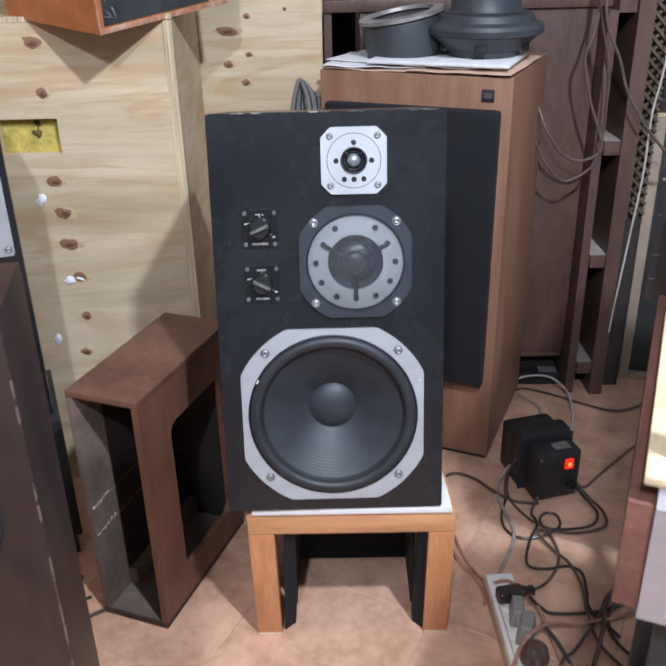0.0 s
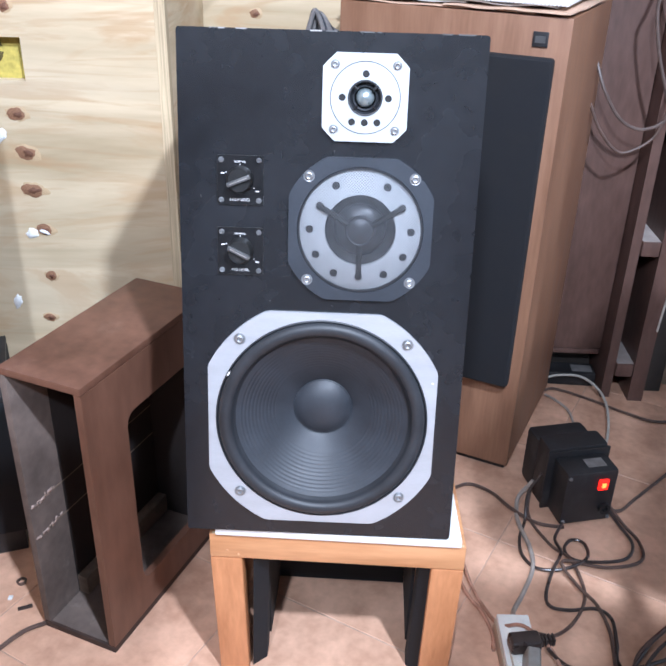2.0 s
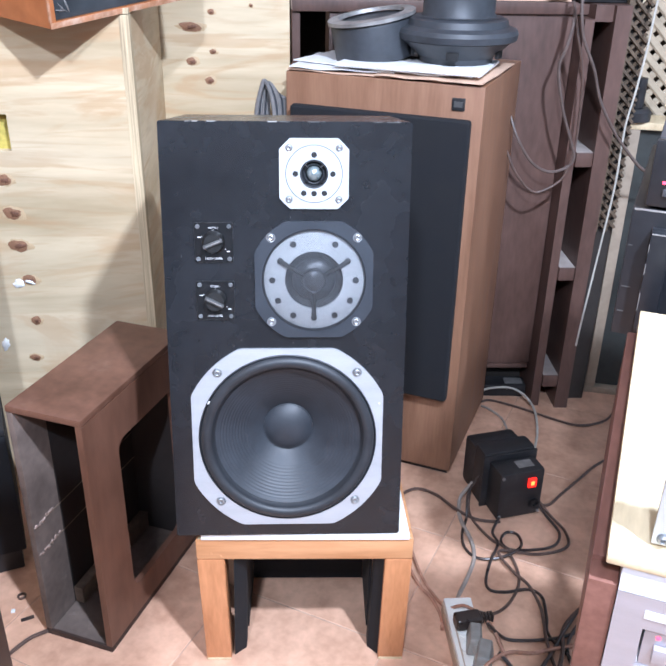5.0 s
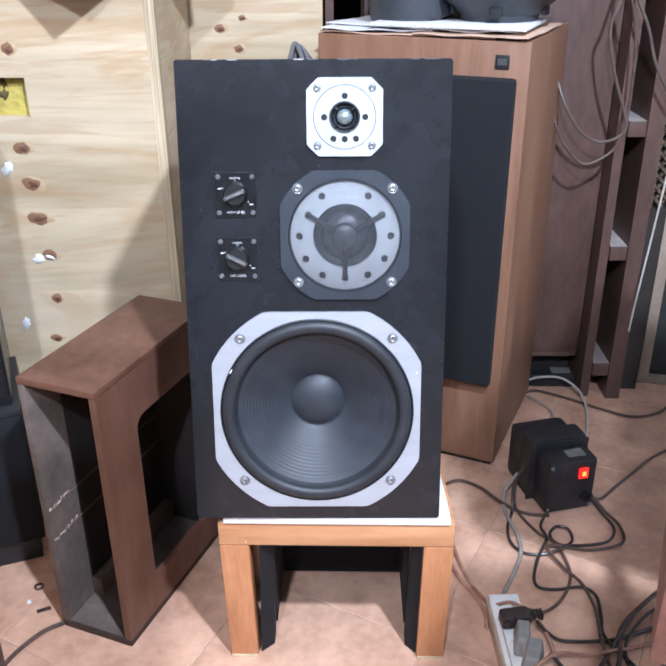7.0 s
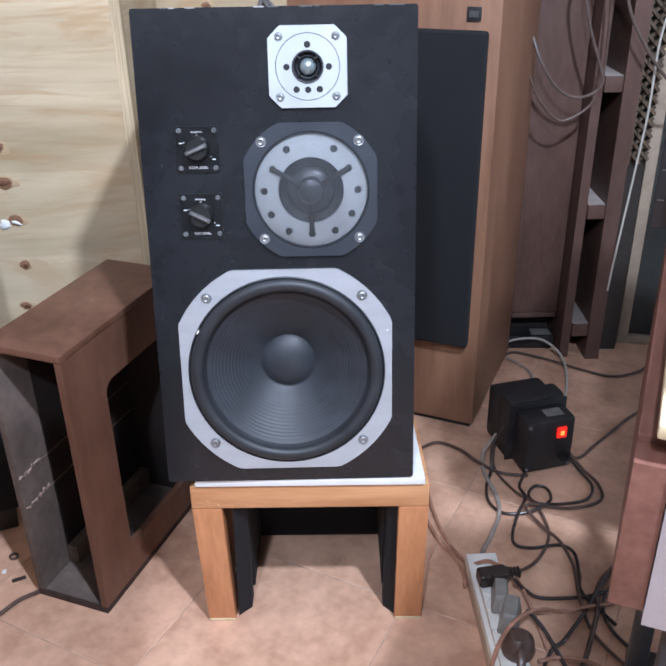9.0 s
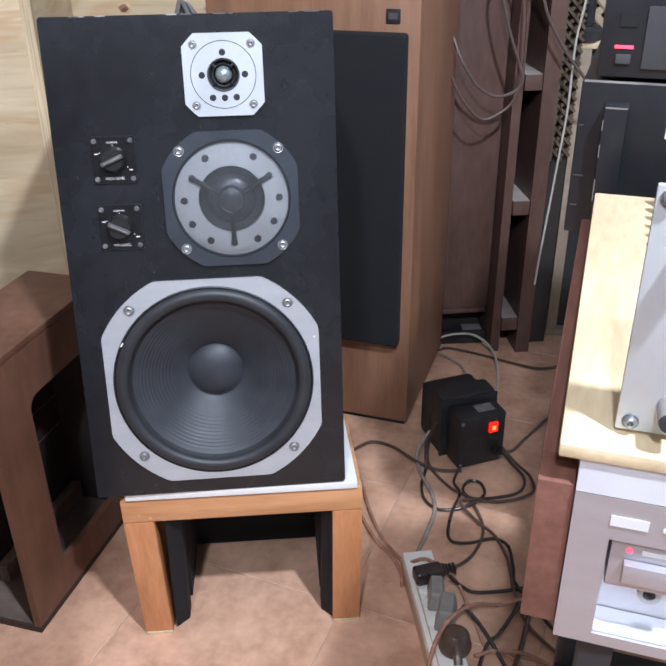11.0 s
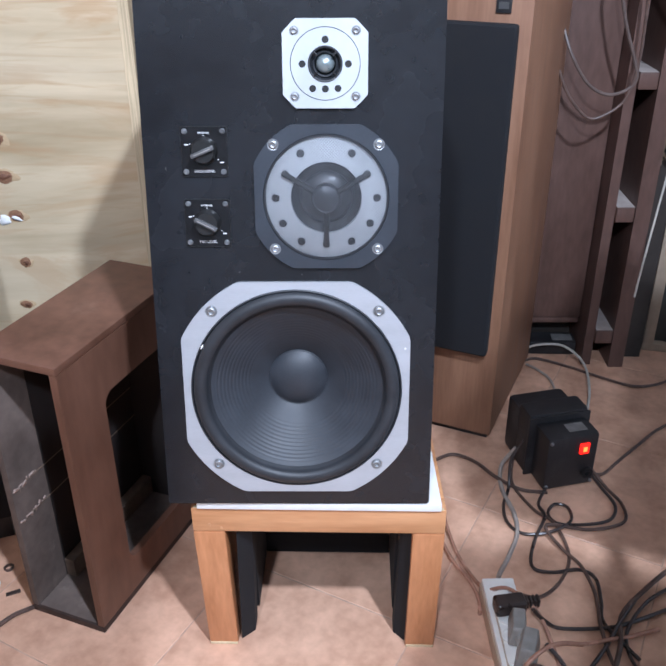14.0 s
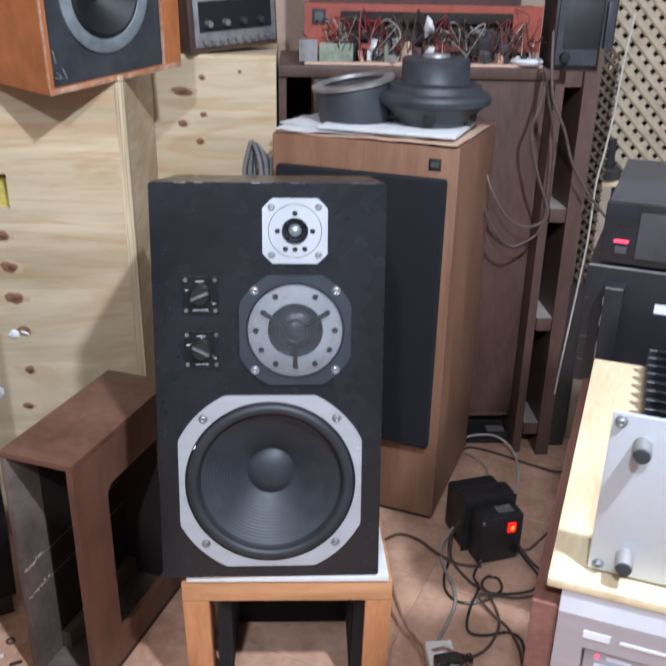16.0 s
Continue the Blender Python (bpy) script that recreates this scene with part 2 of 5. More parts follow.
M_RED = glow("red lamp", (1.0, 0.015, 0.008), 1.3)
M_RED_HOT = glow("red neon", (1.0, 0.16, 0.03), 2.6)
M_LED = glow("red led", (1.0, 0.05, 0.10), 3.0)


# ---- mesh helpers ----
def put(name, bm, mat, smooth=0.6):
    bmesh.ops.recalc_face_normals(bm, faces=bm.faces)
    me = bpy.data.meshes.new(name)
    bm.to_mesh(me)
    bm.free()
    me.materials.append(mat)
    if smooth:
        me.shade_smooth()
        me.set_sharp_from_angle(angle=smooth)
    return me


def part(name, bm, mat, parent, label="", m=None):
    ob = new(name, put(name, bm, mat))
    ob.parent = parent
    if m is not None:
        ob.matrix_local = m
    return tagged(ob, label)


def thing(name, label, category, m=None, group="", kind=""):
    ob = new(name)
    ob.empty_display_size = 0.05
    if m is not None:
        ob.matrix_world = m
    return tagged(ob, label, category, group, kind)


def solid(name, bm, mat, label, category, m=None, group="", kind=""):
    ob = new(name, put(name, bm, mat))
    if m is not None:
        ob.matrix_world = m
    return tagged(ob, label, category, group, kind)


def box(x0, x1, y0, y1, z0, z1, bevel=0.0, seg=2, bm=None):
    bm = bm or bmesh.new()
    made = bmesh.ops.create_cube(bm, size=1)["verts"]
    for v in made:
        v.co = Vector(((x0 + x1) / 2 + v.co.x * (x1 - x0), (y0 + y1) / 2 + v.co.y * (y1 - y0), (z0 + z1) / 2 + v.co.z * (z1 - z0)))
    if bevel:
        edges = list({e for v in made for e in v.link_edges})
        bmesh.ops.bevel(bm, geom=edges, offset=bevel, segments=seg, affect="EDGES", profile=0.6)
    return bm


def lathe(profile, seg=64, bm=None, centre=(0, 0, 0)):
    """Turns (r, y) round the local y axis through centre."""
    bm = bm or bmesh.new()
    rings = []
    for r, y in profile:
        if r < 1e-6:
            rings.append([bm.verts.new((centre[0], centre[1] + y, centre[2]))])
        else:
            rings.append([bm.verts.new((centre[0] + r * math.cos(a), centre[1] + y, centre[2] + r * math.sin(a))) for a in (2 * math.pi * k / seg for k in range(seg))])
    for p, q in zip(rings, rings[1:]):
        for k in range(seg):
            j = (k + 1) % seg
            if len(p) == 1 and len(q) > 1:
                bm.faces.new((p[0], q[k], q[j]))
            elif len(q) == 1 and len(p) > 1:
                bm.faces.new((p[k], p[j], q[0]))
            elif len(p) > 1:
                bm.faces.new((p[k], p[j], q[j], q[k]))
    return bm


def lathe_z(profile, seg=48):
    """Turns (r, z) round the z axis."""
    bm = lathe([(r, z) for r, z in profile], seg)
    bmesh.ops.rotate(bm, verts=bm.verts, cent=(0, 0, 0), matrix=Matrix.Rotation(radians(90), 3, "X"))
    return bm


def circle(r, n=48, cx=0.0, cz=0.0):
    return [(cx + r * math.cos(2 * math.pi * k / n), cz + r * math.sin(2 * math.pi * k / n)) for k in range(n)]


def clipped_disc(r, half, n=160, cx=0.0, cz=0.0):
    pts = []
    for k in range(n):
        a = 2 * math.pi * k / n
        pts.append((cx + max(-half, min(half, r * math.cos(a))), cz + max(-half, min(half, r * math.sin(a)))))
    return pts


def rounded(x0, x1, z0, z1, r, n=5):
    pts = []
    for cx, cz, a0 in ((x1 - r, z1 - r, 0), (x0 + r, z1 - r, 90), (x0 + r, z0 + r, 180), (x1 - r, z0 + r, 270)):
        pts += [(cx + r * math.cos(radians(a0 + 90 * k / n)), cz + r * math.sin(radians(a0 + 90 * k / n))) for k in range(n + 1)]
    return pts


def sheet(outer, holes, y0, y1, bevel=0.0):
    """A plate in the local xz plane from y0 to y1 with holes through it."""
    bm = bmesh.new()
    edges = []
    for loop in (outer, *holes):
        vs = [bm.verts.new((x, y0, z)) for x, z in loop]
        edges += [bm.edges.new((vs[k], vs[(k + 1) % len(vs)])) for k in range(len(vs))]
    bmesh.ops.triangle_fill(bm, use_beauty=True, edges=edges)
    made = bmesh.ops.extrude_face_region(bm, geom=list(bm.faces))["geom"]
    for v in made:
        if isinstance(v, bmesh.types.BMVert):
            v.co.y = y1
    return bm


def smooth_line(points, steps=8):
    pts = [Vector(p) for p in points]
    pts = [pts[0] * 2 - pts[1]] + pts + [pts[-1] * 2 - pts[-2]]
    out = []
    for k in range(1, len(pts) - 2):
        a, b, c, d = pts[k - 1:k + 3]
        for i in range(steps):
            t = i / steps
            out.append(0.5 * (2 * b + (c - a) * t + (2 * a - 5 * b + 4 * c - d) * t * t + (3 * b - a - 3 * c + d) * t ** 3))
    out.append(pts[-2])
    return out


def tube(points, r, steps=8, seg=8, bm=None):
    bm = bm or bmesh.new()
    line = smooth_line(points, steps) if steps else [Vector(p) for p in points]
    side = None
    last = None
    rings = []
    for k, p in enumerate(line):
        d = (line[min(k + 1, len(line) - 1)] - line[max(k - 1, 0)]).normalized()
        if side is None:
            side = d.orthogonal().normalized()
        side = (side - d * side.dot(d)).normalized()
        up = d.cross(side)
        ring = [bm.verts.new(p + (side * math.cos(2 * math.pi * i / seg) + up * math.sin(2 * math.pi * i / seg)) * r) for i in range(seg)]
        if last:
            for i in range(seg):
                bm.faces.new((last[i], last[(i + 1) % seg], ring[(i + 1) % seg], ring[i]))
        rings.append(ring)
        last = ring
    bm.faces.new(rings[0])
    bm.faces.new(rings[-1])
    return bm


def words(text, size, parent, m, mat, name="lettering", thick=0.0002):
    curve = bpy.data.curves.new(name, "FONT")
    curve.body, curve.size, curve.extrude, curve.align_x, curve.align_y = text, size, thick, "CENTER", "CENTER"
    tmp = new(name + "_tmp", curve)
    bpy.context.view_layer.update()
    me = bpy.data.meshes.new_from_object(tmp.evaluated_get(bpy.context.evaluated_depsgraph_get()))
    bpy.data.objects.remove(tmp)
    me.materials.clear()
    me.materials.append(mat)
    ob = new(name, me)
    ob.parent = parent
    ob.matrix_local = m
    return ob


def blob(seed, rough=0.25, n=22, thick=0.0012):
    """A flat patch of uneven outline, about one unit in radius, in the local xz plane."""
    bm = bmesh.new()
    rim, crown = [], []
    for k in range(n):
        a = 2 * math.pi * k / n
        r = 1 + rough * (noise.noise((math.cos(a) * 1.3 + seed, math.sin(a) * 1.3, seed * 0.7)) + 0.6 * noise.noise((math.cos(a) * 3.1 + seed, math.sin(a) * 3.1, 4.0)))
        rim.append(bm.verts.new((r * math.cos(a), 0.0006, r * math.sin(a))))
        crown.append(bm.verts.new((0.82 * r * math.cos(a), -thick, 0.82 * r * math.sin(a))))
    for k in range(n):
        bm.faces.new((rim[k], rim[(k + 1) % n], crown[(k + 1) % n], crown[k]))
    bm.faces.new(crown)
    return bm


def cable(points, r, mat, label, name="cable", category="cable"):
    return solid(name, tube(points, r), mat, label, category)




# ---- room ----
X0, X1, Y0, Y1, TOP = -1.5, 2.3, -1.6, 2.85, 2.55


def wall(name, x0, x1, y0, y1, mat):
    solid(name, box(x0, x1, y0, y1, 0, TOP), mat, "plain added wall closing the workshop", "wall", kind="structure")


# Walls and ceiling are added to close the room and steer bounced light.
wall("wall_north", X0, X1, Y1, Y1 + 0.12, M_WALL)
wall("wall_south", X0, X1, Y0 - 0.12, Y0, M_WALL_COOL)
wall("wall_west", X0 - 0.12, X0, Y0 - 0.12, Y1 + 0.12, M_WALL)
wall("wall_east", X1, X1 + 0.12, Y0 - 0.12, Y1 + 0.12, M_WALL_COOL)
solid("ceiling", box(X0 - 0.12, X1 + 0.12, Y0 - 0.12, Y1 + 0.12, TOP, TOP + 0.1), M_CEIL, "plain pale ceiling added out of view", "ceiling", kind="structure")

floor = solid("floor", box(X0, X1, Y0, Y1, -0.06, -0.0013), M_GROUT, "terracotta tiled floor laid on the diagonal", "floor", kind="structure")


# ---- main loudspeaker ----
def screw(parent, x, y, z, r=0.0055):
    bm = lathe([(0, -0.0008), (r * 0.36, -0.0008), (r * 0.44, -0.0026), (r * 0.62, -0.0030), (r * 0.86, -0.0024), (r, -0.0008), (r * 1.02, 0.0), (r * 1.28, -0.0004), (r * 1.30, 0.001)], 18, centre=(x, y, z))
    return part("screw", bm, M_CHROME, parent)


def main_speaker(m):
    sp = thing("loudspeaker", "black three-way loudspeaker with white-rimmed woofer, tilted back on a stand", "loudspeaker", m)
    W, H, D = 0.176, 0.637, 0.29
    wz, mx, mz, tx, tz = 0.1655, 0.0397, 0.4138, 0.0394, 0.5660
    part("cabinet_body", sheet(rounded(-W, W, 0, H, 0.004), [rounded(-W + 0.018, W - 0.018, 0.018, H - 0.018, 0.002)], 0.019, D - 0.0185), M_BLACK, sp)
    part("back_panel", box(-W, W, D - 0.018, D, 0, H, 0.003), M_BLACK, sp)
    part("baffle", sheet(rounded(-W, W, 0.0, H, 0.004), [circle(0.137, 96, 0, wz), circle(0.0765, 64, mx, mz), circle(0.021, 32, tx, tz)], 0.0, 0.0188), M_BLACK, sp)
    rnd = random.Random(11)
    for k in range(9):
        x, w = rnd.uniform(-W + 0.01, W - 0.03), rnd.uniform(0.004, 0.020)
        part("edge_chip", box(x, x + w, -0.0004, 0.0008, H - 0.0012, H + 0.0003), M_KNOB_BAR if k % 3 else M_GASKET, sp, "bright chip in the lacquer")
    for k in range(7):
        part("dust_fleck", blob(k * 1.7, 0.8, 8, 0.0002), M_KNOB_BAR, sp, m=pose(rnd.uniform(-0.16, 0.16), -0.0004, rnd.uniform(0.30, 0.62), 0, rnd.uniform(0, 180), 0) @ Matrix.Diagonal((rnd.uniform(0.0008, 0.0022), 1, 0.0007, 1)))
    # woofer
    wf = part("woofer_frame", sheet(clipped_disc(0.1612, 0.1448, 160, 0, wz), [circle(0.1357, 96, 0, wz)], -0.0042, -0.0003), M_SILVER, sp, "pale aluminium woofer frame")
    c = (0, 0, wz)
    part("surround", lathe([(0.1368, 0.004), (0.1355, -0.0046), (0.1340, -0.0052), (0.1328, -0.0034)] + [(0.1235 + 0.0092 * math.cos(a), -0.0026 - 0.0085 * math.sin(a)) for a in (math.pi * k / 12 for k in range(13))] + [(0.1125, -0.0005), (0.1105, 0.003)], 96, centre=c), M_RUBBER, wf)
    prof = []
    for k in range(101):
        r = 0.1115 - (0.1115 - 0.033) * k / 100
        y = 0.002 + 0.050 * ((0.1115 - r) / 0.0785) ** 1.05
        if 0.062 < r < 0.106:
            y += 0.00021 * math.sin((r - 0.062) / 0.0044 * 2 * math.pi)
        prof.append((r, y))
    part("cone", lathe(prof, 96, centre=c), M_CONE, wf)
    part("dust_cap", lathe([(0.0392, 0.053), (0.0388, 0.0465), (0.0378, 0.0456)] + [(0.0372 * math.sin(a) / math.sin(1.0), 0.0458 - 0.026 * (math.cos(a) - math.cos(1.0))) for a in (1.0 - k / 9 for k in range(9))] + [(0, 0.0338)], 64, centre=c), M_CONE, wf, "black domed dust cap")
    for sx in (-1, 1):
        for sz in (-1, 1):
            screw(wf, sx * 0.1045, -0.0045, wz + 0.002 + sz * 0.1055, 0.0058)
    for x, z, rx, rz, a in ((-0.118, wz + 0.062, 0.0012, 0.0036, 30), (0.1385, wz + 0.058, 0.0016, 0.0016, 0), (-0.118, wz - 0.030, 0.0010, 0.0040, 20)):
        part("paint_fleck", lathe([(0, -0.0006), (1.0, 0.0)], 10), M_PAPER, wf, m=pose(x, -0.0085 if abs(x) < 0.13 else -0.0045, z, 0, a, 0) @ Matrix.Diagonal((rx, 1, rz, 1)))
    # midrange
    mf = part("midrange_frame", sheet(clipped_disc(0.0945, 0.0855, 120, mx, mz), [circle(0.0752, 64, mx, mz)], -0.0052, -0.0003), M_DARK_GREY, sp, "dark grey midrange frame")
    c = (mx, 0, mz)
    part("ring", lathe([(0.0752, -0.003), (0.0742, -0.0062), (0.0728, -0.0062), (0.0722, -0.003), (0.0722, 0.006)], 72, centre=c), M_RUBBER, mf)
    part("mesh_screen", lathe([(0.0724, -0.0022), (0.060, -0.0030), (0.0425, -0.0034), (0.0420, 0.002)], 72, centre=c), M_SCREEN, mf, "pale perforated mesh ring")
    part("cavity", lathe([(0.0425, 0.002), (0.0415, 0.0035), (0.037, 0.006), (0.031, 0.007)], 64, centre=c), M_CAVITY, mf)
    part("dome", lathe([(0.0315, 0.0068)] + [(0.0312 * math.cos(a), 0.006 - 0.0115 * math.sin(a)) for a in (0.95 * k / 8 for k in range(9))] + [(0.0178, -0.0048)], 64, centre=c), M_DOME_MESH, mf, "dark dome behind mesh")
    part("phase_plug", lathe([(0.0180, -0.0040), (0.0176, -0.0085), (0.0166, -0.0095), (0.0150, -0.0084), (0.0135, -0.0088), (0.009, -0.0108), (0, -0.0120)], 48, centre=c), M_DOME_MESH, mf, "round dark centre cap")
    for a in (30, 150, 270):
        ca, sa = math.cos(radians(a)), math.sin(radians(a))
        bm = tube([(mx + ca * r, y, mz + sa * r) for r, y in ((0.017, -0.0085), (0.030, -0.0080), (0.044, -0.0062), (0.056, -0.0050))], 0.0034, 4, 10)
        lathe([(0, -0.0068), (0.004, -0.0060), (0.0048, -0.0035), (0.0048, -0.002)], 16, bm, (mx + ca * 0.056, 0, mz + sa * 0.056))
        part("spider_arm", bm, M_KNOB, mf)
    bm = bmesh.new()
    rm, pitch, hw = 0.0722, 0.0024, 0.00025
    for turn in (45, 135):
        ca, sa = math.cos(radians(turn)), math.sin(radians(turn))
        for i in range(-30, 31):
            o = i * pitch
            half = math.sqrt(max(0, rm * rm - o * o))
            if half < 0.004:
                continue
            rows = []
            for j in range(11):
                s = -half + 2 * half * j / 10
                y = -0.0058 - 0.0135 * (1 - ((s * s + o * o) / rm ** 2) ** 2)
                rows.append([bm.verts.new((mx + s * ca - (o + w) * sa, y + dy, mz + s * sa + (o + w) * ca)) for w, dy in ((-hw, 0), (hw, 0), (0, 0.0005))])
            for r0, r1 in zip(rows, rows[1:]):
                for q in range(3):
                    bm.faces.new((r0[q], r0[(q + 1) % 3], r1[(q + 1) % 3], r1[q]))
    bmesh.ops.recalc_face_normals(bm, faces=bm.faces)
    part("wire_mesh", bm, M_WIRE, mf, "fine steel wire mesh")
    for a in (0, 60, 120, 180, 210, 240, 300, 330):
        part("vent_hole", lathe([(0, -0.0032), (0.0042, -0.0034), (0.0047, -0.0028)], 16, centre=(mx + 0.0605 * math.cos(radians(a)), -0.0006, mz + 0.0605 * math.sin(radians(a)))), M_HOLE, mf)
    for sx in (-1, 1):
        for sz in (-1, 1):
            screw(mf, mx + sx * 0.0620, -0.0055, mz + 0.0008 + sz * 0.0621, 0.0052)
    # tweeter
    h, k = 0.0487, 0.0335
    outer = [(tx + x, tz + z) for x, z in ((h, -k), (h, k), (h - 0.004, k + 0.0045), (k + 0.0045, h - 0.004), (k, h), (-k, h), (-k - 0.0045, h - 0.004), (-h + 0.004, k + 0.0045), (-h, k), (-h, -k), (-h + 0.004, -k - 0.0045), (-k - 0.0045, -h + 0.004), (-k, -h), (k, -h), (k + 0.0045, -h + 0.004), (h - 0.004, -k - 0.0045))]
    tf = part("tweeter_plate", sheet(outer, [circle(0.0195, 40, tx, tz)], -0.0045, -0.0003), M_WHITE_PLATE, sp, "bright aluminium tweeter plate")
    c = (tx, 0, tz)
    part("groove", lathe([(0.0392, -0.0044), (0.0395, -0.0049), (0.0399, -0.0049), (0.0402, -0.0044)], 64, centre=c), M_DARK_GREY, tf)
    part("horn_ring", lathe([(0.0199, -0.0048), (0.0192, -0.0062), (0.0178, -0.0060), (0.0166, -0.002), (0.0156, 0.0005), (0.0140, -0.0016), (0.0124, -0.0004), (0.0116, 0.003)], 48, centre=c), M_RUBBER, tf)
    part("dome", lathe([(0.0108, 0.003)] + [(0.0102 * math.cos(a), 0.0005 - 0.0074 * math.sin(a)) for a in (math.pi / 2 * i / 8 for i in range(8))] + [(0, -0.0075)], 40, centre=c), M_GLOSS_DOME, tf, "glossy grey dome")
    for a in (45, 135, 225, 315):
        ca, sa = math.cos(radians(a)), math.sin(radians(a))
        part("guard_tab", tube([(tx + ca * 0.0175, -0.0062, tz + sa * 0.0175), (tx + ca * 0.0125, -0.0078, tz + sa * 0.0125)], 0.0014, 0, 8), M_HOLE, tf)
    for dx, dz in ((0, 0.0262), (-0.0262, 0), (0.0262, 0), (-0.0145, -0.0268), (0, -0.0272), (0.0145, -0.0268)):
        part("vent_hole", lathe([(0, -0.0046), (0.0036, -0.0047), (0.0040, -0.0043)], 18, centre=(tx + dx, -0.0002, tz + dz)), M_HOLE, tf)
    for sx in (-1, 1):
        for sz in (-1, 1):
            screw(tf, tx + sx * 0.0350, -0.0048, tz + sz * 0.0356, 0.0042)
    # level controls
    for z0, turn, text in ((0.4684, 22, "HIGH LEVEL"), (0.3835, -26, "MID LEVEL")):
        x0 = -0.1035
        pl = part("level_control", sheet(rounded(x0 - 0.0270, x0 + 0.0270, z0 - 0.0285, z0 + 0.0285, 0.0015), [circle(0.0155, 32, x0, z0 + 0.001)], -0.0022, -0.0002), M_PANEL, sp, "black glossy level control panel")
        kb = part("knob", lathe([(0.0165, 0.002), (0.0160, -0.004), (0.0148, -0.006), (0.0140, -0.014), (0.0128, -0.0155), (0, -0.0155)], 40, centre=(x0, 0, z0 + 0.001)), M_KNOB, pl)
        part("pointer", box(-0.0145, 0.0145, -0.0205, -0.0150, -0.0026, 0.0026, 0.0008), M_KNOB_BAR, pl, m=pose(x0, 0, z0 + 0.001, 0, -turn, 0))
        part("pointer_mark", box(-0.011, 0.011, -0.0209, -0.0204, -0.0005, 0.0005), M_GASKET, pl, m=pose(x0, 0, z0 + 0.001, 0, -turn, 0))
        words(text, 0.0046, pl, pose(x0, -0.0024, z0 - 0.0228, 90), M_LETTER)
        words("NORMAL", 0.0034, pl, pose(x0, -0.0024, z0 + 0.0215, 90), M_LETTER)
        for dx, dz, w in ((-0.0205, 0.008, 0.0045), (0.0205, -0.0125, 0.0045)):
            part("print_bar", box(x0 + dx - w / 2, x0 + dx + w / 2, -0.0026, -0.0021, z0 + dz - 0.0007, z0 + dz + 0.0007), M_LETTER, pl)
        for dx, dz in ((0, 0.0185), (-0.0165, 0.009), (0.0165, -0.009)):
            part("print_dot", box(x0 + dx - 0.0006, x0 + dx + 0.0006, -0.0026, -0.0021, z0 + dz - 0.0006, z0 + dz + 0.0006), M_LETTER, pl)
        part("rim", sheet(rounded(x0 - 0.0275, x0 + 0.0275, z0 - 0.0290, z0 + 0.0290, 0.0015), [rounded(x0 - 0.0269, x0 + 0.0269, z0 - 0.0284, z0 + 0.0284, 0.0015)], -0.0024, -0.0001), M_KNOB, pl)
        for sx in (-1, 1):
            for sz in (-1, 1):
                screw(pl, x0 + sx * 0.0222, -0.0024, z0 + sz * 0.0234, 0.0026)
    return sp


def mesh_material(name, colour, rough, metal, low):
    """A woven wire screen: small dark gaps in a fine grid."""
    m = material(name, colour, rough, metal, vary=0.1, scale=30)
    n, l = m.node_tree.nodes, m.node_tree.links
    tc = n.new("ShaderNodeTexCoord")
    mp = n.new("ShaderNodeMapping")
    mp.inputs["Rotation"].default_value = (radians(90), 0, radians(45))
    vo = n.new("ShaderNodeTexVoronoi")
    vo.voronoi_dimensions = "2D"
    vo.inputs["Scale"].default_value, vo.inputs["Randomness"].default_value = 470, 0.0
    l.new(tc.outputs["Object"], mp.inputs["Vector"])
    l.new(mp.outputs[0], vo.inputs["Vector"])
    rng = n.new("ShaderNodeMapRange")
    rng.inputs["From Min"].default_value, rng.inputs["From Max"].default_value = 0.22, 0.42
    rng.inputs["To Min"].default_value, rng.inputs["To Max"].default_value = low, 1.0
    l.new(vo.outputs["Distance"], rng.inputs["Value"])
    b = n["Principled BSDF"]
    was = b.inputs["Base Color"].links[0].from_socket
    mul = n.new("ShaderNodeMix")
    mul.data_type, mul.blend_type = "RGBA", "MULTIPLY"
    mul.inputs[0].default_value = 1.0
    l.new(was, mul.inputs[6])
    l.new(rng.outputs[0], mul.inputs[7])
    l.new(mul.outputs[2], b.inputs["Base Color"])
    return m


M_SCREEN = material("pale mesh backing", (0.56, 0.59, 0.62), 0.5, 0.2, vary=0.06, scale=20)
M_DOME_MESH = mesh_material("mesh over dark dome", (0.060, 0.063, 0.070), 0.35, 0.3, 0.35)
M_CAVITY = mesh_material("mesh over dark cavity", (0.014, 0.015, 0.017), 0.6, 0.1, 0.35)
M_PANEL = material("black gloss panel", (0.008, 0.008, 0.009), 0.22, vary=0.3, scale=30)
SPEAKER = pose(0.284, 1.346, 0.318, -10.5, 0, 0)
main_speaker(SPEAKER)


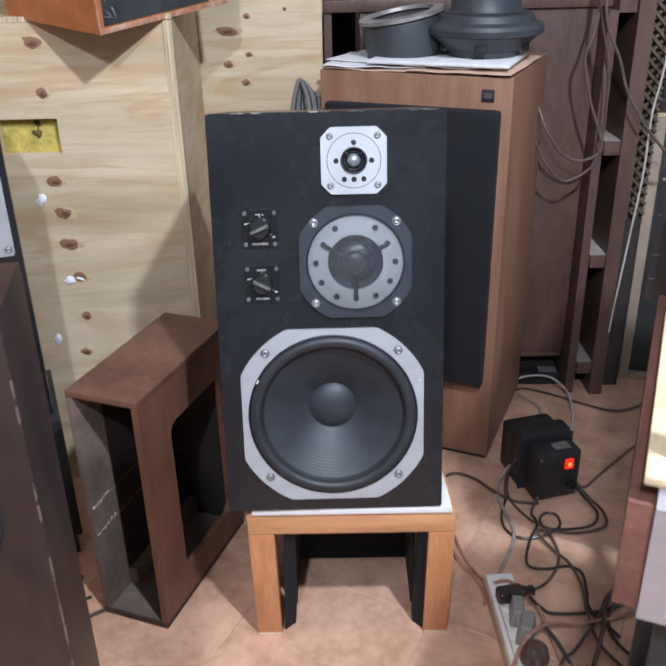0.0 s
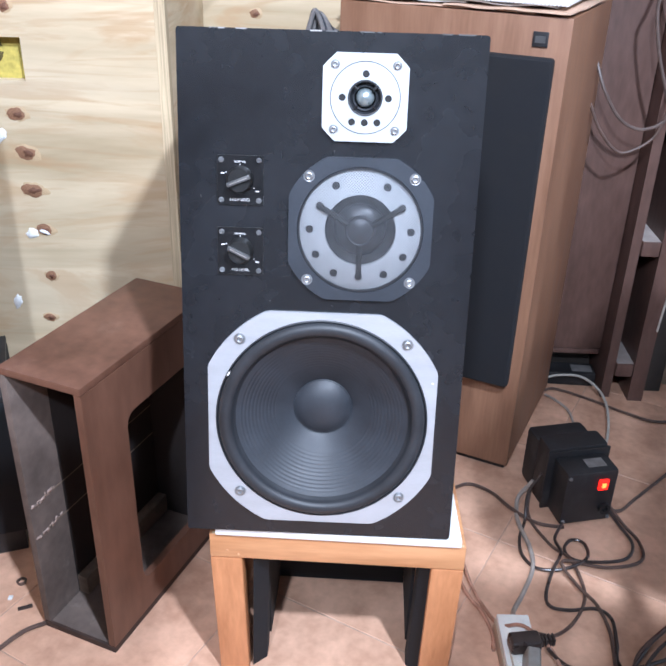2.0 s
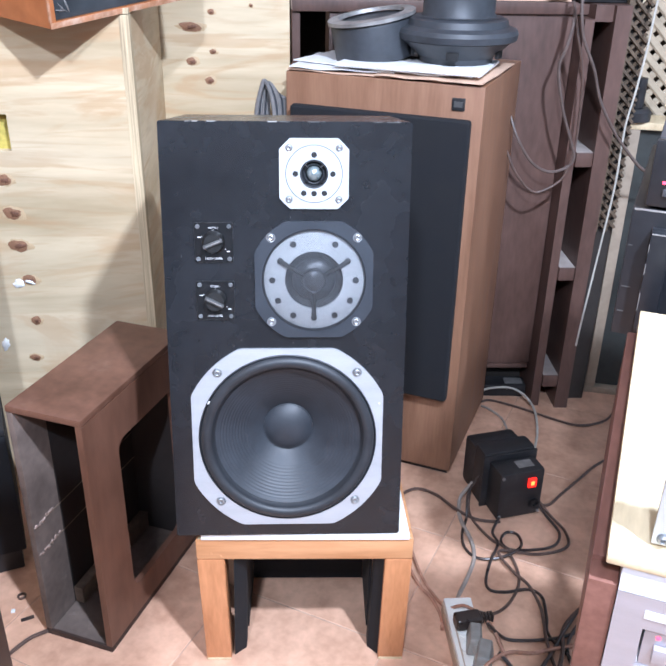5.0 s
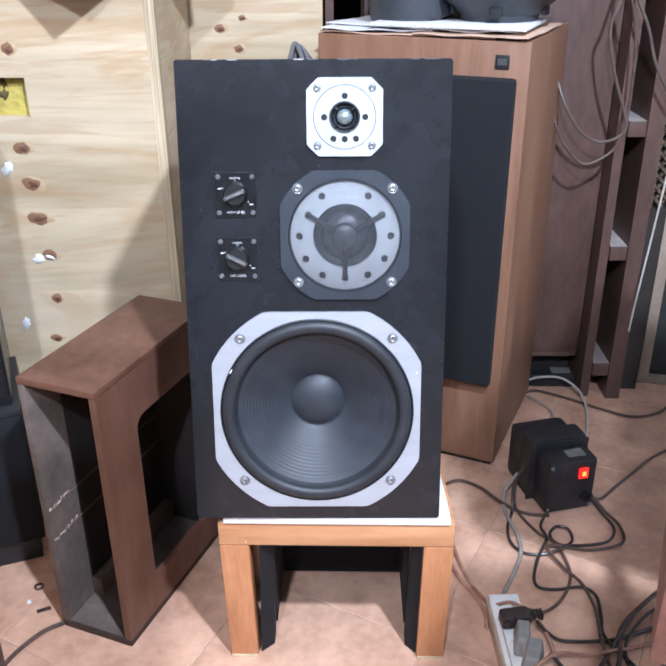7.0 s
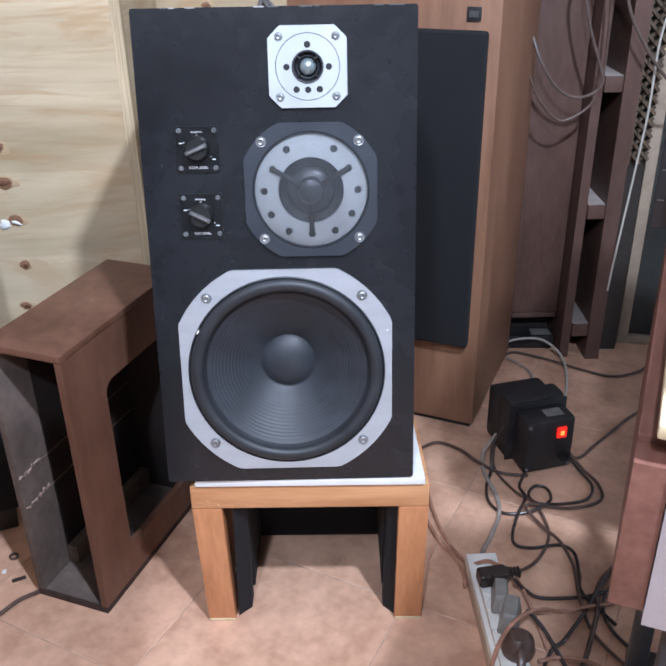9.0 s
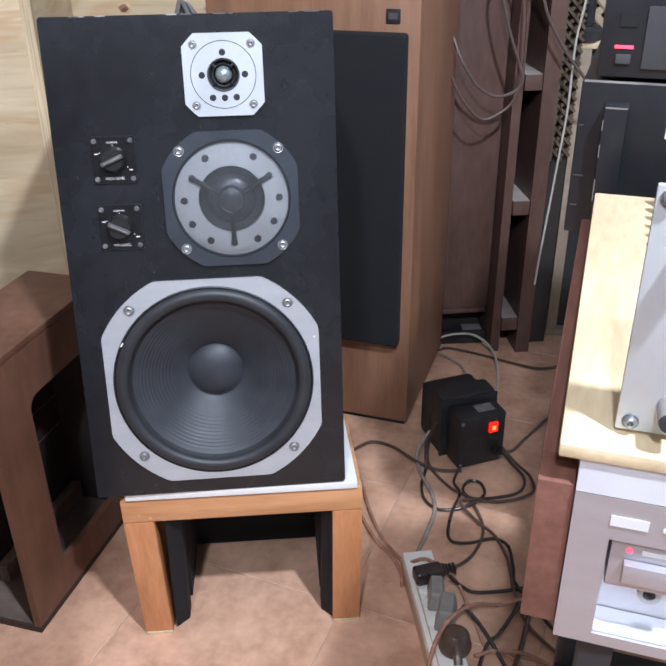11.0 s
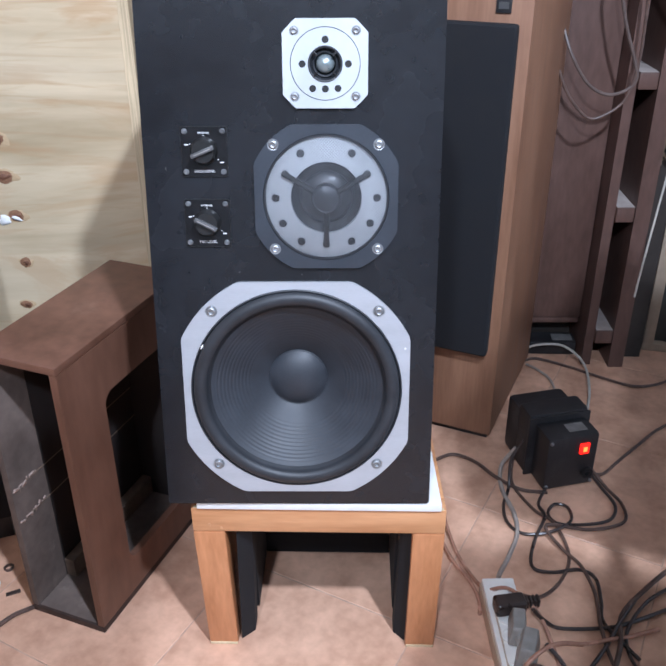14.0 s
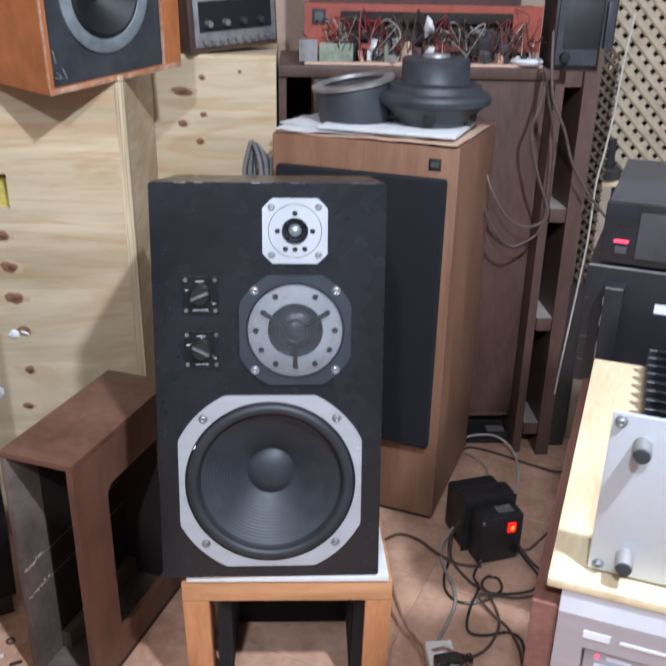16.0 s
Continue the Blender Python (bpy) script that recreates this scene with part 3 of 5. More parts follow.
# ---- stand ----
def stand():
    st = thing("speaker_stand", "low orange varnished wooden stand with worn edges", "stand", pose(0.310, 1.352, 0, 0, 0, -1))
    W, D, Z = 0.176, 0.26, 0.302
    sl = math.tan(radians(10.0))

    def tilt(bm):
        for v in bm.verts:
            if v.co.z > 0.12:
                v.co.z -= v.co.y * sl
            else:
                v.co.y = 0.03 + (v.co.y) * 0.9
        return bm
    for sx in (-1, 1):
        part("leg", tilt(box(sx * W - (0.045 if sx > 0 else 0), sx * W + (0.045 if sx < 0 else 0), 0.0, 0.034, 0.0, Z - 0.0425, 0.003)), M_STAND, st)
        part("side_panel", tilt(box(sx * W - (0.018 if sx > 0 else 0), sx * W + (0.018 if sx < 0 else 0), 0.0345, D, 0.0, Z - 0.0425, 0.002)), M_STAND, st)
        part("side_rail", tilt(box(sx * W - (0.030 if sx > 0 else 0), sx * W + (0.030 if sx < 0 else 0), 0.0345, D, Z - 0.042, Z, 0.003)), M_STAND_H, st)
    part("front_rail", tilt(box(-W, W, 0, 0.034, Z - 0.042, Z, 0.003)), M_STAND_H, st)
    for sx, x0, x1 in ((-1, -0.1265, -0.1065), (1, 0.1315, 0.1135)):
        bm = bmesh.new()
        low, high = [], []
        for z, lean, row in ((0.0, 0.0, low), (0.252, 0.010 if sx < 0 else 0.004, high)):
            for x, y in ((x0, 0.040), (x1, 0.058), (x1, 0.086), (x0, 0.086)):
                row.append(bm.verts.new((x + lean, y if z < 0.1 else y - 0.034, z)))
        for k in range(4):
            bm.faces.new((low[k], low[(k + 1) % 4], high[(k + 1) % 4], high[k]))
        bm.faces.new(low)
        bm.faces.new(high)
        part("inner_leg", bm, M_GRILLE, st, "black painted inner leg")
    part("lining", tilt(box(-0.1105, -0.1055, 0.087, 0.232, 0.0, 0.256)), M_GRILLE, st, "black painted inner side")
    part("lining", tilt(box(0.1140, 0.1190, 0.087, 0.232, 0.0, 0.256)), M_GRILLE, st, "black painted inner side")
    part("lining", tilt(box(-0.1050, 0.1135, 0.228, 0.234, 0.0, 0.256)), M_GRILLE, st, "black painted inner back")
    for x, z in ((-0.152, 0.272), (-0.136, 0.266)):
        part("dent", lathe([(0, -0.0005), (0.0022, -0.0004), (0.0030, 0.0004)], 12, centre=(x, -0.0002, z)), M_STAND_H, st)
    part("nail_hole", lathe([(0, -0.0004), (0.002, 0.0005)], 8, centre=(0.147, 0.0285, 0.028)), M_HOLE, st)
    for sx, x0 in ((-1, -W), (1, W - 0.045)):
        part("bare_end", box(x0 + 0.001, x0 + 0.044, 0.0285, 0.060, 0.0, 0.0045, 0.0008), M_BOARD, st, "bare pale wood at the leg's foot")
    part("bare_edge", tilt(box(-W + 0.004, W - 0.004, 0.0008, 0.006, Z - 0.0004, Z + 0.0008)), M_BOARD, st, "bare pale top edge")
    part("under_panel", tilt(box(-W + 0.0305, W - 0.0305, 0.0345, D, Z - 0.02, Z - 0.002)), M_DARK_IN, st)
    b = solid("white_board", tilt(box(-W + 0.010, W - 0.008, -0.004, D + 0.02, Z + 0.001, Z + 0.0125, 0.001)), M_WHITE, "thin white laminate board on the stand", "board", pose(0.310, 1.352, 0, 0, 0, -1))


stand()


# ---- plywood crates ----
def knot(parent, x, y, z, rx, rz, mat=None, halo=True):
    seed = x * 31 + z * 17
    if halo:
        part("resin_mark", blob(seed + 3, 0.35, 30, 0.0004), M_KNOT_HALO, parent, m=pose(x + rx * 0.15, y, z, 0, 4, 0) @ Matrix.Diagonal((rx * 1.32, 1, rz * 1.15, 1)))
    part("knot", blob(seed, 0.26, 24, 0.0004), mat or M_KNOT, parent, m=pose(x, y - 0.0003, z, 0, 8, 0) @ Matrix.Diagonal((rx * 0.92, 1, rz * 1.05, 1)))
    part("knot_core", blob(seed + 9, 0.6, 16, 0.0004), M_KNOT_CORE, parent, m=pose(x + rx * 0.15, y - 0.0006, z - rz * 0.1, 0, -12, 0) @ Matrix.Diagonal((rx * 0.5, 1, rz * 0.5, 1)))


M_KNOT_CORE = material("dark knot heart", (0.15, 0.066, 0.037), 0.65, vary=0.5, scale=80, fine=220, bump=0.3)


def crate_front():
    cr = thing("plywood_crate", "tall knotty pine plywood crate with a square cutout", "crate")
    y = 1.895
    part("front_panel", sheet([(-0.75, 0), (-0.018, 0), (-0.018, 1.035), (-0.75, 1.035)], [[(-0.36, 0.788), (-0.2425, 0.788), (-0.2425, 0.857), (-0.36, 0.857)]], y, y + 0.018), M_PINE, cr)
    part("edge_strip", box(-0.0176, 0.0, y - 0.001, y + 0.02, 0, 1.034), M_PINE_EDGE, cr, "layered plywood edge")
    part("side_panel", box(-0.018, 0.0, y + 0.0205, 2.2345, 0, 1.033), M_PINE, cr)
    part("top_panel", box(-0.75, 0.0, y - 0.001, 2.21, 1.0355, 1.045), M_PINE_EDGE, cr)
    part("back_panel", box(-0.75, -0.0185, 2.2105, 2.222, 0, 1.033), M_PINE, cr)
    part("padding", box(-0.40, -0.20, y + 0.022, y + 0.05, 0.75, 0.90), M_FOAM, cr, "yellow insulation behind the cutout")
    for x, z, rx, rz in ((-0.266, 1.000, 0.022, 0.012), (-0.263, 0.906, 0.013, 0.011), (-0.268, 0.732, 0.018, 0.012), (-0.2605, 0.664, 0.020, 0.013), (-0.259, 0.597, 0.021, 0.013), (-0.2485, 0.522, 0.017, 0.011), (-0.248, 0.430, 0.012, 0.010), (-0.262, 0.342, 0.013, 0.009)):
        knot(cr, x, y, z, rx, rz)
    for x, z, rx, rz in ((-0.300, 0.694, 0.013, 0.016), (-0.270, 0.514, 0.013, 0.012), (-0.247, 0.517, 0.010, 0.005), (-0.318, 0.376, 0.009, 0.016)):
        part("filler_patch", blob(x * 13 + z, 0.5, 26), M_PLASTER, cr, m=pose(x, y - 0.0012, z, 0, 25, 0) @ Matrix.Diagonal((rx * 0.85, 1, rz * 0.85, 1)))
    part("cutout_mark", blob(2.4, 0.9, 16, 0.001), M_FOAM_DARK, cr, m=pose(-0.292, y + 0.021, 0.825) @ Matrix.Diagonal((0.009, 1, 0.009, 1)))
    part("cutout_mark", blob(7.4, 0.9, 16, 0.001), M_FOAM_DARK, cr, m=pose(-0.289, y + 0.021, 0.845) @ Matrix.Diagonal((0.005, 1, 0.010, 1)))


crate_front()


def crate_rear():
    cr = thing("plywood_crate", "second knotty pine plywood crate standing further back", "crate")
    y = 2.235
    part("front_panel", box(-0.060, 0.283, y, y + 0.018, 0, 1.045), M_PINE, cr)
    part("side_panel", box(0.265, 0.283, y + 0.0185, 2.62, 0, 1.044), M_PINE, cr)
    part("top_panel", box(-0.55, 0.283, y + 0.0185, 2.62, 1.0445, 1.055), M_PINE, cr)
    for x, z, rx, rz in ((0.113, 1.006, 0.009, 0.006), (0.066, 0.975, 0.030, 0.010), (0.114, 0.924, 0.009, 0.006), (0.066, 0.903, 0.013, 0.009), (0.104, 0.862, 0.012, 0.009), (0.20, 1.02, 0.005, 0.004)):
        knot(cr, x, y, z, rx, rz)


crate_rear()


# ---- empty cabinet shell ----
M_BOTTOM = worn(material("dark worn board edge", (0.040, 0.022, 0.016), 0.7, vary=0.35, scale=10, fine=60, bump=0.1), (0.16, 0.12, 0.10), 20, 0.56, 0.70, 0.5)
M_CLEAT = material("dull wooden strip", (0.20, 0.145, 0.105), 0.8, vary=0.25, scale=20, fine=80, bump=0.1)


def shell():
    sh = thing("cabinet_shell", "empty worn brown loudspeaker cabinet with open front and cutout side", "cabinet", pose(-0.0365, 1.4035, 0, 0, 0, -21))
    W, D, H, t = 0.140, 0.33, 0.495, 0.012
    part("top_panel", box(-W, 0, 0, D, H - t, H, 0.002), M_SHELL, sh)
    part("bottom_panel", box(-W, 0, 0, D, 0, t, 0.002), M_BOTTOM, sh, "dark worn bottom board")
    part("inner_floor", box(-W + t + 0.0005, -t - 0.0005, 0.004, D - t - 0.0005, t + 0.0002, t + 0.001), M_SHELL_IN, sh, "dusty inner floor")
    # Dark sheet over the deep part of the side stands in for shade.
    part("inner_shade", box(-W + t + 0.0002, -W + t + 0.001, 0.075, D - t - 0.0005, t + 0.0015, H - t - 0.0005), M_DARK_IN, sh)
    part("side_panel", box(-W, -W + t, 0.001, D, t + 0.0005, H - t - 0.0005, 0.001), M_SHELL_IN, sh, "dusty scratched inner side")
    bm = sheet([(0.001, t + 0.0005), (D, t + 0.0005), (D, H - t - 0.0005), (0.001, H - t - 0.0005)], [rounded(0.090, D - 0.05, 0.075, H - 0.095, 0.022)], 0, t)
    part("cutout_panel", bm, M_SHELL, sh, m=pose(0, 0, 0, 0, 0, 90))
    # Back takes the same tone, shade of the inside included.
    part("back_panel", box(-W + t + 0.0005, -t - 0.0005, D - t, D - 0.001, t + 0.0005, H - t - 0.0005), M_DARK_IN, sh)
    part("cleat", box(-W + t + 0.0015, -W + t + 0.020, 0.075, D - t - 0.001, 0.0135, 0.050, 0.001), M_CLEAT, sh, "dull wooden strip along the side")
    for z, w, seed in ((0.245, 0.052, 1), (0.185, 0.060, 2)):
        part("groove", box(-W + t, -W + t + 0.0012, 0.030, D - t - 0.001, z + 0.003, z + 0.0045), M_CLEAT, sh)
        for k in range(11):
            y = 0.008 + w * k / 11
            part("torn_chip", blob(seed * 5 + k, 0.9, 10, 0.0008), M_TORN, sh, m=pose(-W + t + 0.0006, y, z + 0.0014 * k * 0.5 + 0.002 * math.sin(k * 2.3 + seed), 0, 0, 90) @ Matrix.Diagonal((0.0036 + 0.0022 * math.sin(k * 1.7 + seed), 1, 0.0026 + 0.0018 * math.cos(k * 2.9 + seed), 1)))


M_TORN = material("torn pale veneer", (0.40, 0.29, 0.24), 0.8, vary=0.4, scale=60)
shell()


# ---- large walnut loudspeaker with papers and magnets ----
BIG = pose(0.659, 1.923, 0, 0, 0, -24)


def big_speaker():
    sp = thing("floor_loudspeaker", "tall walnut floor loudspeaker with black cloth grille", "loudspeaker", BIG)
    part("cabinet_body", box(-0.419, 0, 0.0, 0.37, 0.012, 0.908, 0.002), M_WALNUT, sp)
    part("plinth", box(-0.412, -0.007, 0.008, 0.36, 0, 0.0118), M_DARK_IN, sp)
    part("grille", box(-0.401, -0.019, -0.026, -0.001, 0.213, 0.846, 0.009, 3), M_GRILLE, sp, "black cloth grille")
    bd = part("badge", box(-0.0625, -0.0365, -0.0035, -0.0002, 0.8605, 0.8845, 0.001), M_BOX, sp, "small dark square badge")
    part("badge_mark", box(-0.058, -0.041, -0.0042, -0.0036, 0.867, 0.878), M_KNOB_BAR, bd)


big_speaker()


def magnets():
    m1 = thing("driver_magnet", "upturned grey-black loudspeaker driver lying tilted on papers", "speaker driver", BIG @ pose(-0.268, 0.135, 0.928, 6, -8, 0), group="drivers on the loudspeaker")
    part("basket", lathe_z([(0, 0), (0.082, 0.0), (0.086, 0.004), (0.088, 0.07), (0.086, 0.078), (0, 0.078)], 56), M_MAGNET, m1)
    part("rim", lathe_z([(0.086, 0.079), (0.093, 0.080), (0.093, 0.087), (0.070, 0.089), (0.068, 0.082)], 56), M_GASKET, m1, "dusty steel rim")
    m2 = thing("driver_magnet", "large black woofer lying face down with stepped magnet", "speaker driver", BIG @ pose(-0.100, 0.150, 0.930), group="drivers on the loudspeaker")
    part("basket", lathe_z([(0, 0), (0.075, 0), (0.078, 0.012), (0.110, 0.040), (0.116, 0.044)], 64), M_MAGNET, m2)
    part("frame_ring", lathe_z([(0.114, 0.0445), (0.122, 0.046), (0.124, 0.058), (0.120, 0.066), (0.104, 0.072), (0.100, 0.084), (0.088, 0.088)], 64), M_MAGNET, m2)
    part("magnet", lathe_z([(0.090, 0.0885), (0.076, 0.0895), (0.073, 0.094), (0.073, 0.135), (0.070, 0.139), (0, 0.139)], 56), M_MAGNET, m2)
    part("pole_cap", lathe_z([(0.030, 0.1395), (0.028, 0.146), (0, 0.147)], 40), M_GASKET, m2, "steel cap")
    for a in range(5):
        part("terminal", box(-0.012, 0.012, -0.004, 0.004, 0, 0.018, 0.002), M_HOLE, m2, m=pose(0.093 * math.cos(a * 1.257 - 1.4), 0.093 * math.sin(a * 1.257 - 1.4), 0.012, 0, 0, math.degrees(a * 1.257 - 1.4) + 90))


magnets()


def papers():
    """A stack of loose sheets, crumpled a little, with a ring-bound pad."""

    def sheet_of(w, d, amp, seed):
        bm = bmesh.new()
        nx, ny = 14, 10
        vs = [[bm.verts.new((w * (i / nx - 0.5), d * (j / ny - 0.5), amp * (noise.noise((i * 0.33 + seed, j * 0.33, seed)) + 0.4))) for i in range(nx + 1)] for j in range(ny + 1)]
        for j in range(ny):
            for i in range(nx):
                bm.faces.new((vs[j][i], vs[j][i + 1], vs[j + 1][i + 1], vs[j + 1][i]))
        made = bmesh.ops.extrude_face_region(bm, geom=list(bm.faces))["geom"]
        for v in made:
            if isinstance(v, bmesh.types.BMVert):
                v.co.z += 0.0022
        return bm
    for k, (x, y, z, w, d, yaw, mat, lab) in enumerate((
            (-0.245, 0.13, 0.909, 0.35, 0.25, 1, M_CARD, "manila folder lying on the loudspeaker"),
            (-0.11, 0.13, 0.9125, 0.22, 0.27, -2, M_CARD, "pinkish card under the drivers"),
            (-0.31, 0.11, 0.9150, 0.22, 0.21, 6, M_PAPER, "white crumpled sheet of paper"),
            (-0.29, 0.16, 0.9190, 0.24, 0.25, -8, M_PAPER, "white sheet of loose paper"),
            (-0.14, 0.12, 0.9190, 0.20, 0.21, 4, M_PAPER, "white sheet of loose paper"))):
        solid("paper", sheet_of(w, d, 0.003, k * 3.1), mat, lab, "paper", BIG @ pose(x, y, z, 0, 0, yaw), group="papers on the loudspeaker")
    pad = thing("notepad", "ring-bound white notepad under the drivers", "notepad", BIG @ pose(-0.165, 0.105, 0.9245, 0, 0, 1))
    part("page_block", box(-0.15, 0.15, -0.098, 0.09, 0, 0.006, 0.001), M_PAPER, pad)
    for k in range(46):
        x = -0.146 + k * 0.0065
        part("ring", tube([(x, -0.094, 0.0072), (x, -0.103, 0.006), (x, -0.1035, 0.001), (x, -0.094, -0.0008)], 0.0009, 3, 5), M_LETTER, pad)


papers()

# bundle of cables tucked beside the loudspeaker
coil = thing("cable_coil", "bundle of grey cables hanging beside the walnut loudspeaker", "cable", pose(0.212, 2.07, 0.74))
for k in range(7):
    w = 0.002 + 0.0050 * k
    part("loop", tube([(0.004 * k, 0.006 * k, 0.0), (0.004 * k + 0.002, 0.004 * k, 0.085), (0.012 + w * 0.5, 0.004 * k, 0.135 + 0.004 * (k % 3)), (0.020 + w, 0.004 * k, 0.150 - 0.006 * k), (0.036 + w * 0.8, 0.006 * k, 0.100), (0.040 + w * 0.6, 0.006 * k, 0.0)], 0.0046, 6, 8), (M_COIL, M_MAGNET, M_COIL)[k % 3], coil)


# ---- dark cabinet row at the back ----
def back_cabinet():
    cb = thing("storage_cabinet", "long dark brown laminate cabinet with a plain door", "cabinet")
    y = 2.30
    part("top_board", box(0.288, 0.965, y - 0.01, 2.70, 1.004, 1.030, 0.002), M_BROWN, cb)
    part("side_panel", box(0.288, 0.306, y, 2.70, 0, 1.0035), M_BROWN, cb)
    part("door", box(0.372, 0.935, y, y + 0.02, 0.10, 1.0035, 0.002), M_BROWN, cb)
    # Bay back and recessed plinth are coloured dark for the shade there.
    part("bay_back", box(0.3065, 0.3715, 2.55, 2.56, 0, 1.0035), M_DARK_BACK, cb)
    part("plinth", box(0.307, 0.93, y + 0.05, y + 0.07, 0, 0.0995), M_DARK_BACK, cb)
    part("kick_strip", box(0.372, 0.93, y - 0.006, y + 0.015, 0.088, 0.0995, 0.001), M_BROWN, cb)


back_cabinet()


def rack_column():
    rk = thing("shelf_column", "narrow dark brown shelf column with pale lit, dusty shelves", "shelf")
    y = 2.24
    part("left_post", box(0.9365, 0.958, y - 0.002, y + 0.34, 0, 1.0), M_BROWN, rk)
    part("right_post", box(0.999, 1.034, y - 0.015, y + 0.34, 0, 1.03), M_BROWN, rk)
    # Added sheet fills the dark gap beside the post.
    part("gap_sheet", box(1.0345, 1.092, y + 0.035, y + 0.047, 0, 1.03), M_DARK_BACK, rk, "dark sheet filling the gap beside the shelves")
    part("header", box(0.9585, 0.9985, y, y + 0.34, 0.995, 1.03), M_BROWN, rk)
    # Shade behind the shelf openings is in the back's colour.
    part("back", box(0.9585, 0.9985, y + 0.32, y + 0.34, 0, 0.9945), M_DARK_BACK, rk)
    for z in (0.705, 0.412, 0.10):
        part("shelf", box(0.9585, 0.9985, y - 0.012, y + 0.3195, z - 0.035, z - 0.001, 0.002), M_BROWN, rk)
        # Thin pale sheet paints the lit top of the shelf.
        part("shelf_lit_top", box(0.9590, 0.9980, y - 0.009, y + 0.315, z - 0.0005, z + 0.0005), M_BROWN_TOP, rk, "pale shelf top with dust and falling light in its colour")


rack_column()


def chassis():
    ch = thing("open_chassis", "orange open amplifier chassis crammed with wires and parts", "electronics", pose(0.35, 2.36, 1.031, 0, 0, -1))
    part("front_panel", sheet([(0, 0.03), (0.57, 0.03), (0.57, 0.135), (0, 0.135)], [rounded(0.085, 0.50, 0.045, 0.118, 0.004)], 0, 0.003), M_ORANGE, ch)
    part("tray", box(0, 0.57, -0.05, 0.22, 0.0, 0.006), M_CARD, ch)
    # Added sheet makes the chassis window dark inside, in place of shade.
    part("inner_shade_sheet", box(0.002, 0.568, 0.085, 0.088, 0.0065, 0.134), M_DARK_BACK, ch, "dark sheet standing in for the shaded chassis inside")
    bd = part("badge", box(0.018, 0.050, -0.004, -0.0005, 0.088, 0.122), M_BOX, ch, "dark square badge")
    part("badge_mark", box(0.024, 0.044, -0.005, -0.0045, 0.095, 0.115), M_KNOB_BAR, bd)
    rnd = random.Random(7)
    part("heat_sink", box(-0.01, 0.03, -0.045, -0.01, 0.0065, 0.055), M_GASKET, ch)
    # Added sheet fills in for the dark reddish things behind the chassis.
    part("backdrop_sheet", box(0.01, 0.56, 0.19, 0.20, 0.0065, 0.42), M_MAROON, ch, "dark maroon sheet standing in for the clutter behind the chassis")
    for k in range(6):
        part("heat_sink_fin", box(-0.012 + k * 0.007, -0.0095 + k * 0.007, -0.052, -0.0455, 0.0065, 0.056), M_GASKET, ch)
    part("circuit_board", box(0.035, 0.115, -0.048, -0.044, 0.0065, 0.048, 0.001), M_PCB, ch, "green circuit board on edge")
    mats = (M_PCB, M_HOLE, M_CABLE_GREY, M_MAGNET, M_PAPER, M_HOLE, M_GASKET, M_MAGNET, M_CARD, M_CABLE)
    for k in range(64):
        x, w, h = rnd.uniform(0.03, 0.54), rnd.uniform(0.008, 0.030), rnd.uniform(0.010, 0.050)
        y = rnd.uniform(-0.045, 0.06)
        spin = pose(x, y, 0.0068, rnd.uniform(-14, 14), rnd.uniform(-14, 14), rnd.uniform(0, 90))
        if k % 3:
            part("component", box(-w / 2, w / 2, -w / 2, w / 2, -0.001, h, 0.002), mats[k % 10], ch, m=spin)
        else:
            part("component", lathe_z([(0, 0), (w / 2, 0), (w / 2, h), (w / 2.4, h + 0.002), (0, h + 0.002)], 14), mats[k % 10], ch, m=spin)
    for k in range(84):
        x = rnd.uniform(0.06, 0.53)
        pts = [(x, rnd.uniform(-0.04, 0.03), 0.012)]
        for j in range(4):
            x += rnd.uniform(-0.045, 0.045)
            pts.append((x, rnd.uniform(-0.060, 0.03), rnd.uniform(0.015, 0.105 if k % 4 else 0.13)))
        part("wire", tube(pts, rnd.uniform(0.0008, 0.0015), 5, 6), (M_CABLE_RED, M_CABLE, M_CABLE_BLACK, M_CABLE, M_CABLE_HANG, M_CABLE_GREY)[k % 6], ch)
    part("transformer", box(0.395, 0.455, -0.02, 0.02, 0.02, 0.085, 0.006), M_BOX, ch)
    part("white_connector", blob(5.0, 0.6, 16, 0.008), M_PAPER, ch, m=pose(0.29, -0.055, 0.085) @ Matrix.Diagonal((0.011, 1, 0.024, 1)))
    part("plate", lathe_z([(0, 0), (0.036, 0), (0.040, 0.006), (0.034, 0.012), (0, 0.013)], 28), M_PAPER, ch, "small white dish", m=pose(0.535, -0.030, 0.0065))


M_MAROON = material("dark maroon sheet", (0.085, 0.030, 0.026), 0.6, vary=0.4, scale=8)
chassis()

ub = thing("small_black_speaker", "black plastic box standing on the shelf column", "loudspeaker", pose(0.930, 2.28, 1.0305, 0, 0, -3))
part("case", box(0, 0.145, 0, 0.13, 0, 0.19, 0.008), M_BOX, ub)
part("front_frame", sheet(rounded(0.008, 0.137, 0.010, 0.18, 0.006), [rounded(0.022, 0.110, 0.045, 0.165, 0.006)], -0.006, -0.0005), M_MAGNET, ub)
part("handle", box(0.115, 0.128, -0.020, -0.0065, 0.04, 0.15, 0.003), M_MAGNET, ub)
part("knob", lathe([(0.012, 0), (0.011, -0.014), (0, -0.015)], 20, centre=(0.03, -0.0065, 0.028)), M_HOLE, ub)

rc = thing("receiver", "dark wood-cased receiver with a row of silver buttons", "receiver", pose(0.096, 2.225, 1.056, 0, -3.0, 42))
part("case", box(0, 0.26, 0.006, 0.24, 0, 0.15, 0.003), M_BROWN, rc)
part("front", box(0.012, 0.25, 0, 0.0055, 0.012, 0.14, 0.001), M_GASKET, rc)
